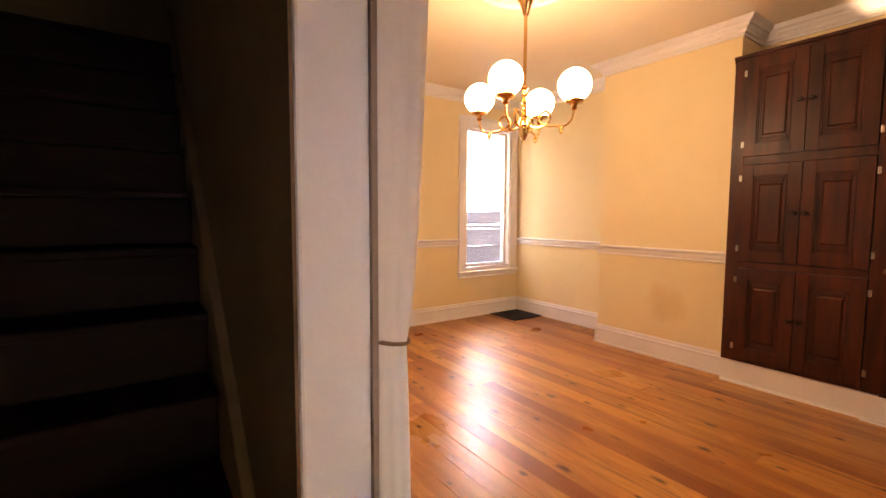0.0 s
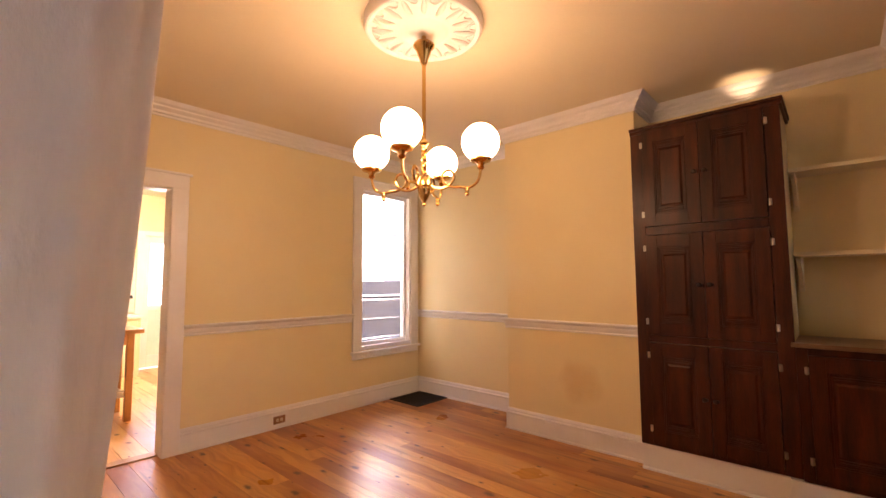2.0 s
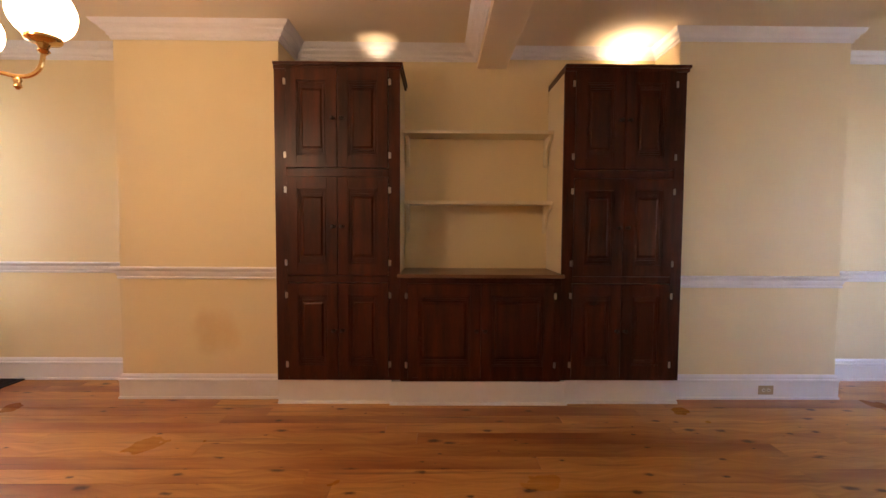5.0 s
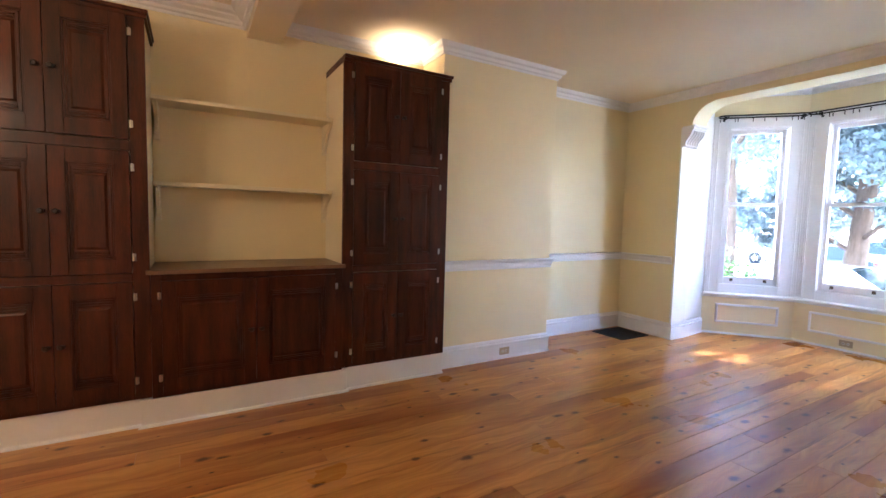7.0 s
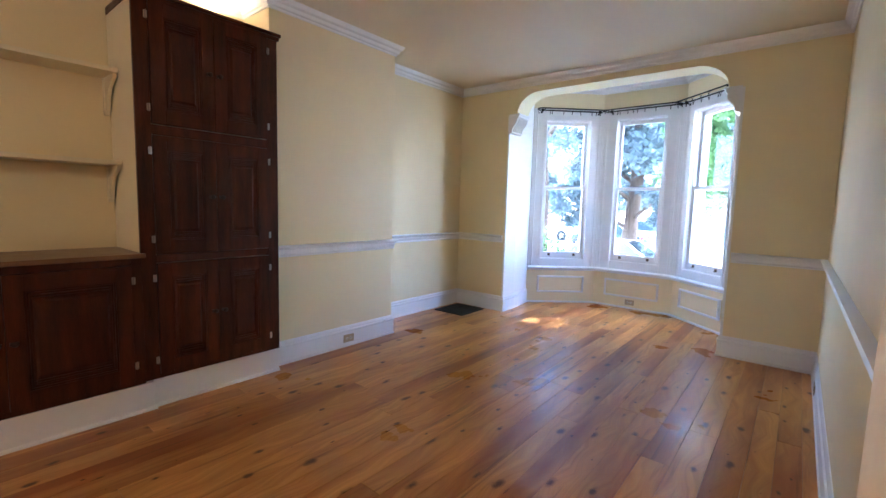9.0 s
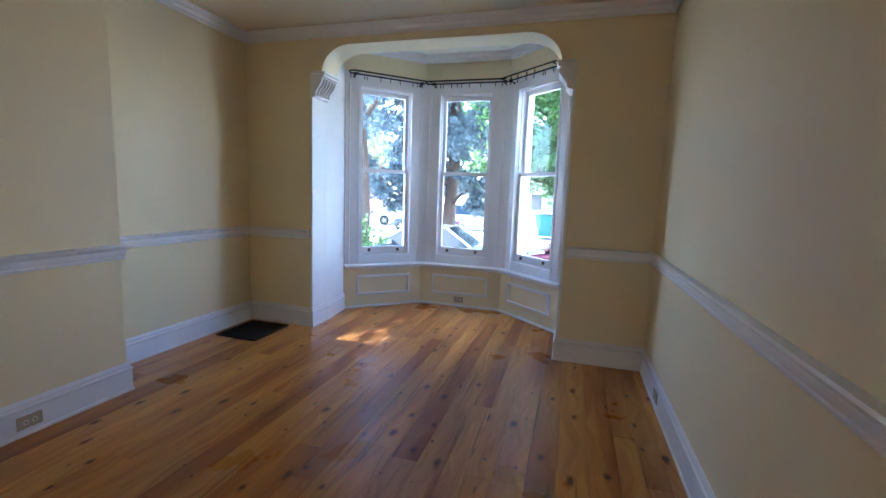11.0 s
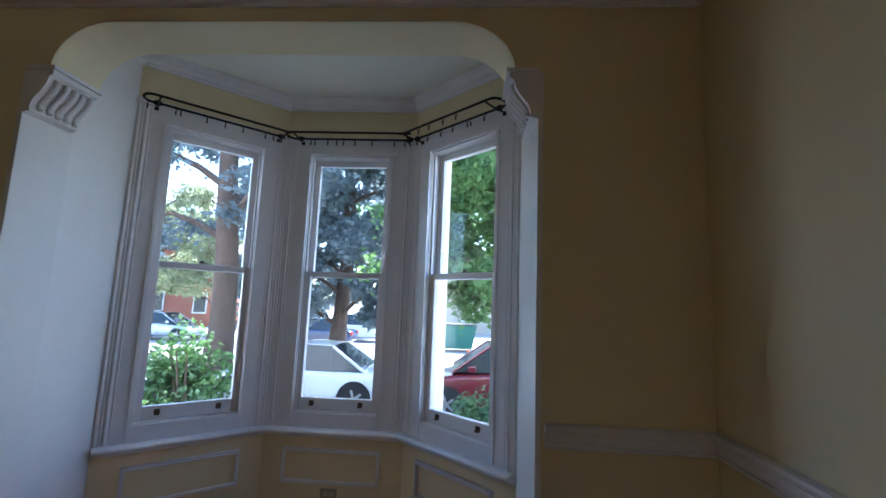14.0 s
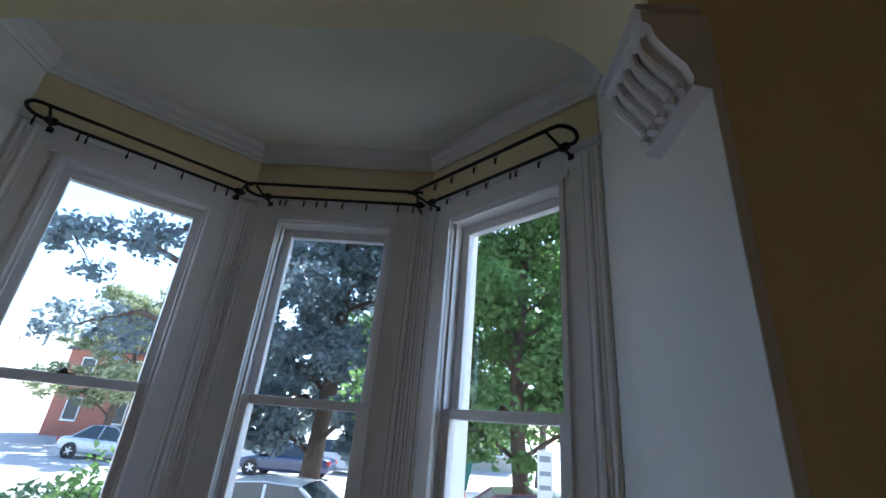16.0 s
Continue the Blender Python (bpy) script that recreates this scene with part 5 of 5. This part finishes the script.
cone = thing("traffic_cone", label="orange traffic cone with white bands on the street", category="traffic cone")
cone.location = (1.42, -20.6, ROAD + 0.001)
OR = surface("orange_plastic", (0.85, 0.16, 0.03), rough=0.5)
thing("base", Mesh().box(-0.18, 0.18, -0.18, 0.18, 0, 0.04), OR, cone, bevel=0.01)
thing("body", Mesh().lathe([(0.14, 0.04), (0.03, 0.75), (0.02, 0.76)], k=16), OR, cone, smooth=True)
thing("band", Mesh().lathe([(0.101, 0.30), (0.081, 0.43)], k=16).lathe([(0.07, 0.50), (0.055, 0.60)], k=16), SLAT, cone, smooth=True)
sg = thing("street_sign", label="white upright street sign on a grey post", category="sign")
sg.location = (0.45, -10.85, ROAD)
thing("post", Mesh().lathe([(0.03, 0), (0.03, 2.45)], k=10), ALLOY, sg)
thing("plate", Mesh().box(-0.11, 0.11, 0.03, 0.042, 1.72, 2.43), SLAT, sg, bevel=0.004)
thing("print", Mesh().box(-0.08, 0.08, 0.043, 0.045, 2.28, 2.36).box(-0.08, 0.08, 0.043, 0.045, 2.10, 2.16).box(-0.08, 0.08, 0.043, 0.045, 1.92, 1.98), surface("sign_print", (0.25, 0.28, 0.30), rough=0.5), sg)


def far_house(x, y, w, d, h, paint, label, rows, cols):
    root = thing("house", label=label, category="house")
    root.location = (x, y, ROAD)
    thing("wall", Mesh().box(-w / 2, w / 2, -d / 2, d / 2, 0, h), paint, root)
    thing("roof", Mesh().prism([(-w / 2 - 0.4, h), (w / 2 + 0.4, h), (0, h + w * 0.28)], -d / 2 - 0.3, d / 2 + 0.3, lambda a, b, c: (a, c, b)), surface("slate_roof_" + str(int(x)), (0.12, 0.11, 0.11), rough=0.8), root)
    for i in range(rows):
        for j in range(cols):
            wx = -w / 2 + (j + 0.5) * w / cols
            wz = 1.2 + i * 2.9
            win = thing("window", Mesh().box(wx - 0.5, wx + 0.5, d / 2 - 0.02, d / 2 + 0.03, wz, wz + 1.5), CARGLASS, root)
            thing("frame", Mesh().box(wx - 0.6, wx - 0.5, d / 2, d / 2 + 0.08, wz - 0.1, wz + 1.6).box(wx + 0.5, wx + 0.6, d / 2, d / 2 + 0.08, wz - 0.1, wz + 1.6).box(wx - 0.5, wx + 0.5, d / 2, d / 2 + 0.08, wz + 1.5, wz + 1.6).box(wx - 0.6, wx + 0.6, d / 2, d / 2 + 0.12, wz - 0.14, wz), SLAT, win)


BRICK = surface("red_brick_far", (0.42, 0.17, 0.11), (0.34, 0.13, 0.09), 0.85, fine=9, coarse=0.8)
far_house(27.0, -42.0, 11, 9, 6.2, BRICK, "red brick house far across the street", 2, 3)
far_house(3.0, -48.0, 12, 9, 6.0, surface("cream_render_far", (0.55, 0.50, 0.42), rough=0.85), "pale rendered house far across the street", 2, 4)
tw = thing("waste_container", label="green steel waste container across the street", category="container")
tw.location = (2.1, -27.5, ROAD)
GREENM = surface("green_steel", (0.03, 0.16, 0.12), rough=0.5)
thing("body", Mesh().prism([(-0.9, 0.15), (0.9, 0.15), (1.15, 1.4), (-1.15, 1.4)], -0.7, 0.7, lambda a, b, c: (a, c, b)), GREENM, tw, bevel=0.02)
thing("lid", Mesh().box(-1.18, 1.18, -0.74, 0.74, 1.4, 1.48), CHROMELESS, tw, bevel=0.02)

# behind the rear window
FENCE = surface("weathered_slate_fence", (0.085, 0.085, 0.10), (0.055, 0.055, 0.068), 0.9, fine=30, coarse=3, stretch=(0.5, 1, 4))
bf = thing("board_fence", label="dark grey horizontal board fence behind the rear window", category="fence")
for i in range(8):
    z0 = ROAD + 0.02 + i * 0.30
    thing("board", Mesh().box(3.0, 8.5, 5.80 + (0.02 if i % 2 else 0), 5.84 + (0.02 if i % 2 else 0), z0, min(z0 + 0.292, 1.41)), FENCE, bf, bevel=0.002)
thing("cable", Mesh().tube([(3.0, 5.76, 1.16), (5.0, 5.75, 1.14), (8.5, 5.76, 1.17)], 0.014, 6), SLAT, bf, smooth=True, label="white cable along the fence")
nh = thing("house", label="white rendered neighbouring house with a grey-framed window", category="house")
NWALL = surface("white_render", (0.80, 0.80, 0.80), (0.74, 0.74, 0.75), 0.8, fine=20, coarse=1)
thing("wall", Mesh().box(4.75, 6.46, 7.5, 7.7, ROAD, 6.5).box(7.5, 14.0, 7.5, 7.7, ROAD, 6.5).box(6.46, 7.5, 7.5, 7.7, ROAD, 1.4).box(6.46, 7.5, 7.5, 7.7, 2.72, 6.5), NWALL, nh)
nw = thing("window", Mesh().box(6.46, 6.56, 7.46, 7.56, 1.40, 2.72).box(7.40, 7.5, 7.46, 7.56, 1.40, 2.72).box(6.56, 7.40, 7.46, 7.56, 2.62, 2.72).box(6.56, 7.40, 7.46, 7.56, 1.40, 1.48).box(6.56, 7.40, 7.48, 7.54, 2.38, 2.44), surface("grey_window_frame", (0.35, 0.36, 0.38), rough=0.6), nh, bevel=0.004, label="grey window frame")
thing("pane", Mesh().box(6.56, 7.40, 7.60, 7.61, 1.48, 2.62), surface("bright_blind", (0.62, 0.66, 0.70), rough=0.4), nw)
# unseen building, added so that its shadow covers the board fence
eh = thing("house", label="unseen plain house added in the east to block the sun", category="house")
thing("wall", Mesh().box(6.0, 14.0, -3.8, 5.15, ROAD, 6.5), NWALL, eh)
thing("roof", Mesh().prism([(5.7, 6.5), (14.3, 6.5), (10.0, 8.6)], -4.0, 5.3, lambda a, b, c: (a, c, b)), FENCE, eh)


# ---- floor boards ----
fl = structure("floor", Mesh().box(-0.9, EAST, -1.9, NORTH + 0.15, -0.06, -0.022).box(0.44, EAST, SOUTH - 0.26, -1.9, -0.06, -0.022).prism([(1.15, SOUTH - 0.26), (3.72, SOUTH - 0.26), (3.72, -5.17), (2.94, -5.86), (1.94, -5.86), (1.15, -5.17)], -0.06, -0.022, lambda a, b, c: (a, b, c)), GAP, "wide knotty varnished pine floorboards", "floor")
rng = random.Random(5)


def bay_limit(x):
    """Where the floor ends towards the south at x."""
    if x < 0.44:
        return -1.88
    if x < AX0 or x > AX1 + 0.10:
        return SOUTH
    if x < C3[0]:
        return C4[1] + (C3[1] - C4[1]) * max(0, (x - C4[0])) / (C3[0] - C4[0])
    if x > C2[0]:
        return min(SOUTH - 0.3, C2[1] + (C1[1] - C2[1]) * (x - C2[0]) / (C1[0] - C2[0]))
    return C3[1]


x = -0.9
while x < EAST - 0.01:
    wdt = min(rng.choice((0.115, 0.13, 0.14, 0.15)), EAST - x)
    y_end = min(bay_limit(x), bay_limit(x + wdt))
    y = NORTH + 0.12
    cuts = []
    y -= rng.uniform(0.6, 2.8)
    while y > y_end + 0.5:
        cuts.append(y)
        y -= rng.uniform(1.8, 3.6)
    ys = [NORTH + 0.12] + cuts + [y_end - 0.02]
    for a, b in zip(ys, ys[1:]):
        e = 0.0004
        bm_ = Mesh()
        top = rng.uniform(-0.0012, 0.0)
        lo = [(x + e, b + e), (x + wdt - e, b + e), (x + wdt - e, a - e), (x + e, a - e)]
        hi = [(x + e + 0.0006, b + e + 0.0006), (x + wdt - e - 0.0006, b + e + 0.0006), (x + wdt - e - 0.0006, a - e - 0.0006), (x + e + 0.0006, a - e - 0.0006)]
        bm_.grid([[(p, q, -0.022) for p, q in lo], [(p, q, top - 0.002) for p, q in lo], [(p, q, top) for p, q in hi]], close=True, caps=True)
        thing("floorboard", bm_, FLOOR, fl)
    x += wdt
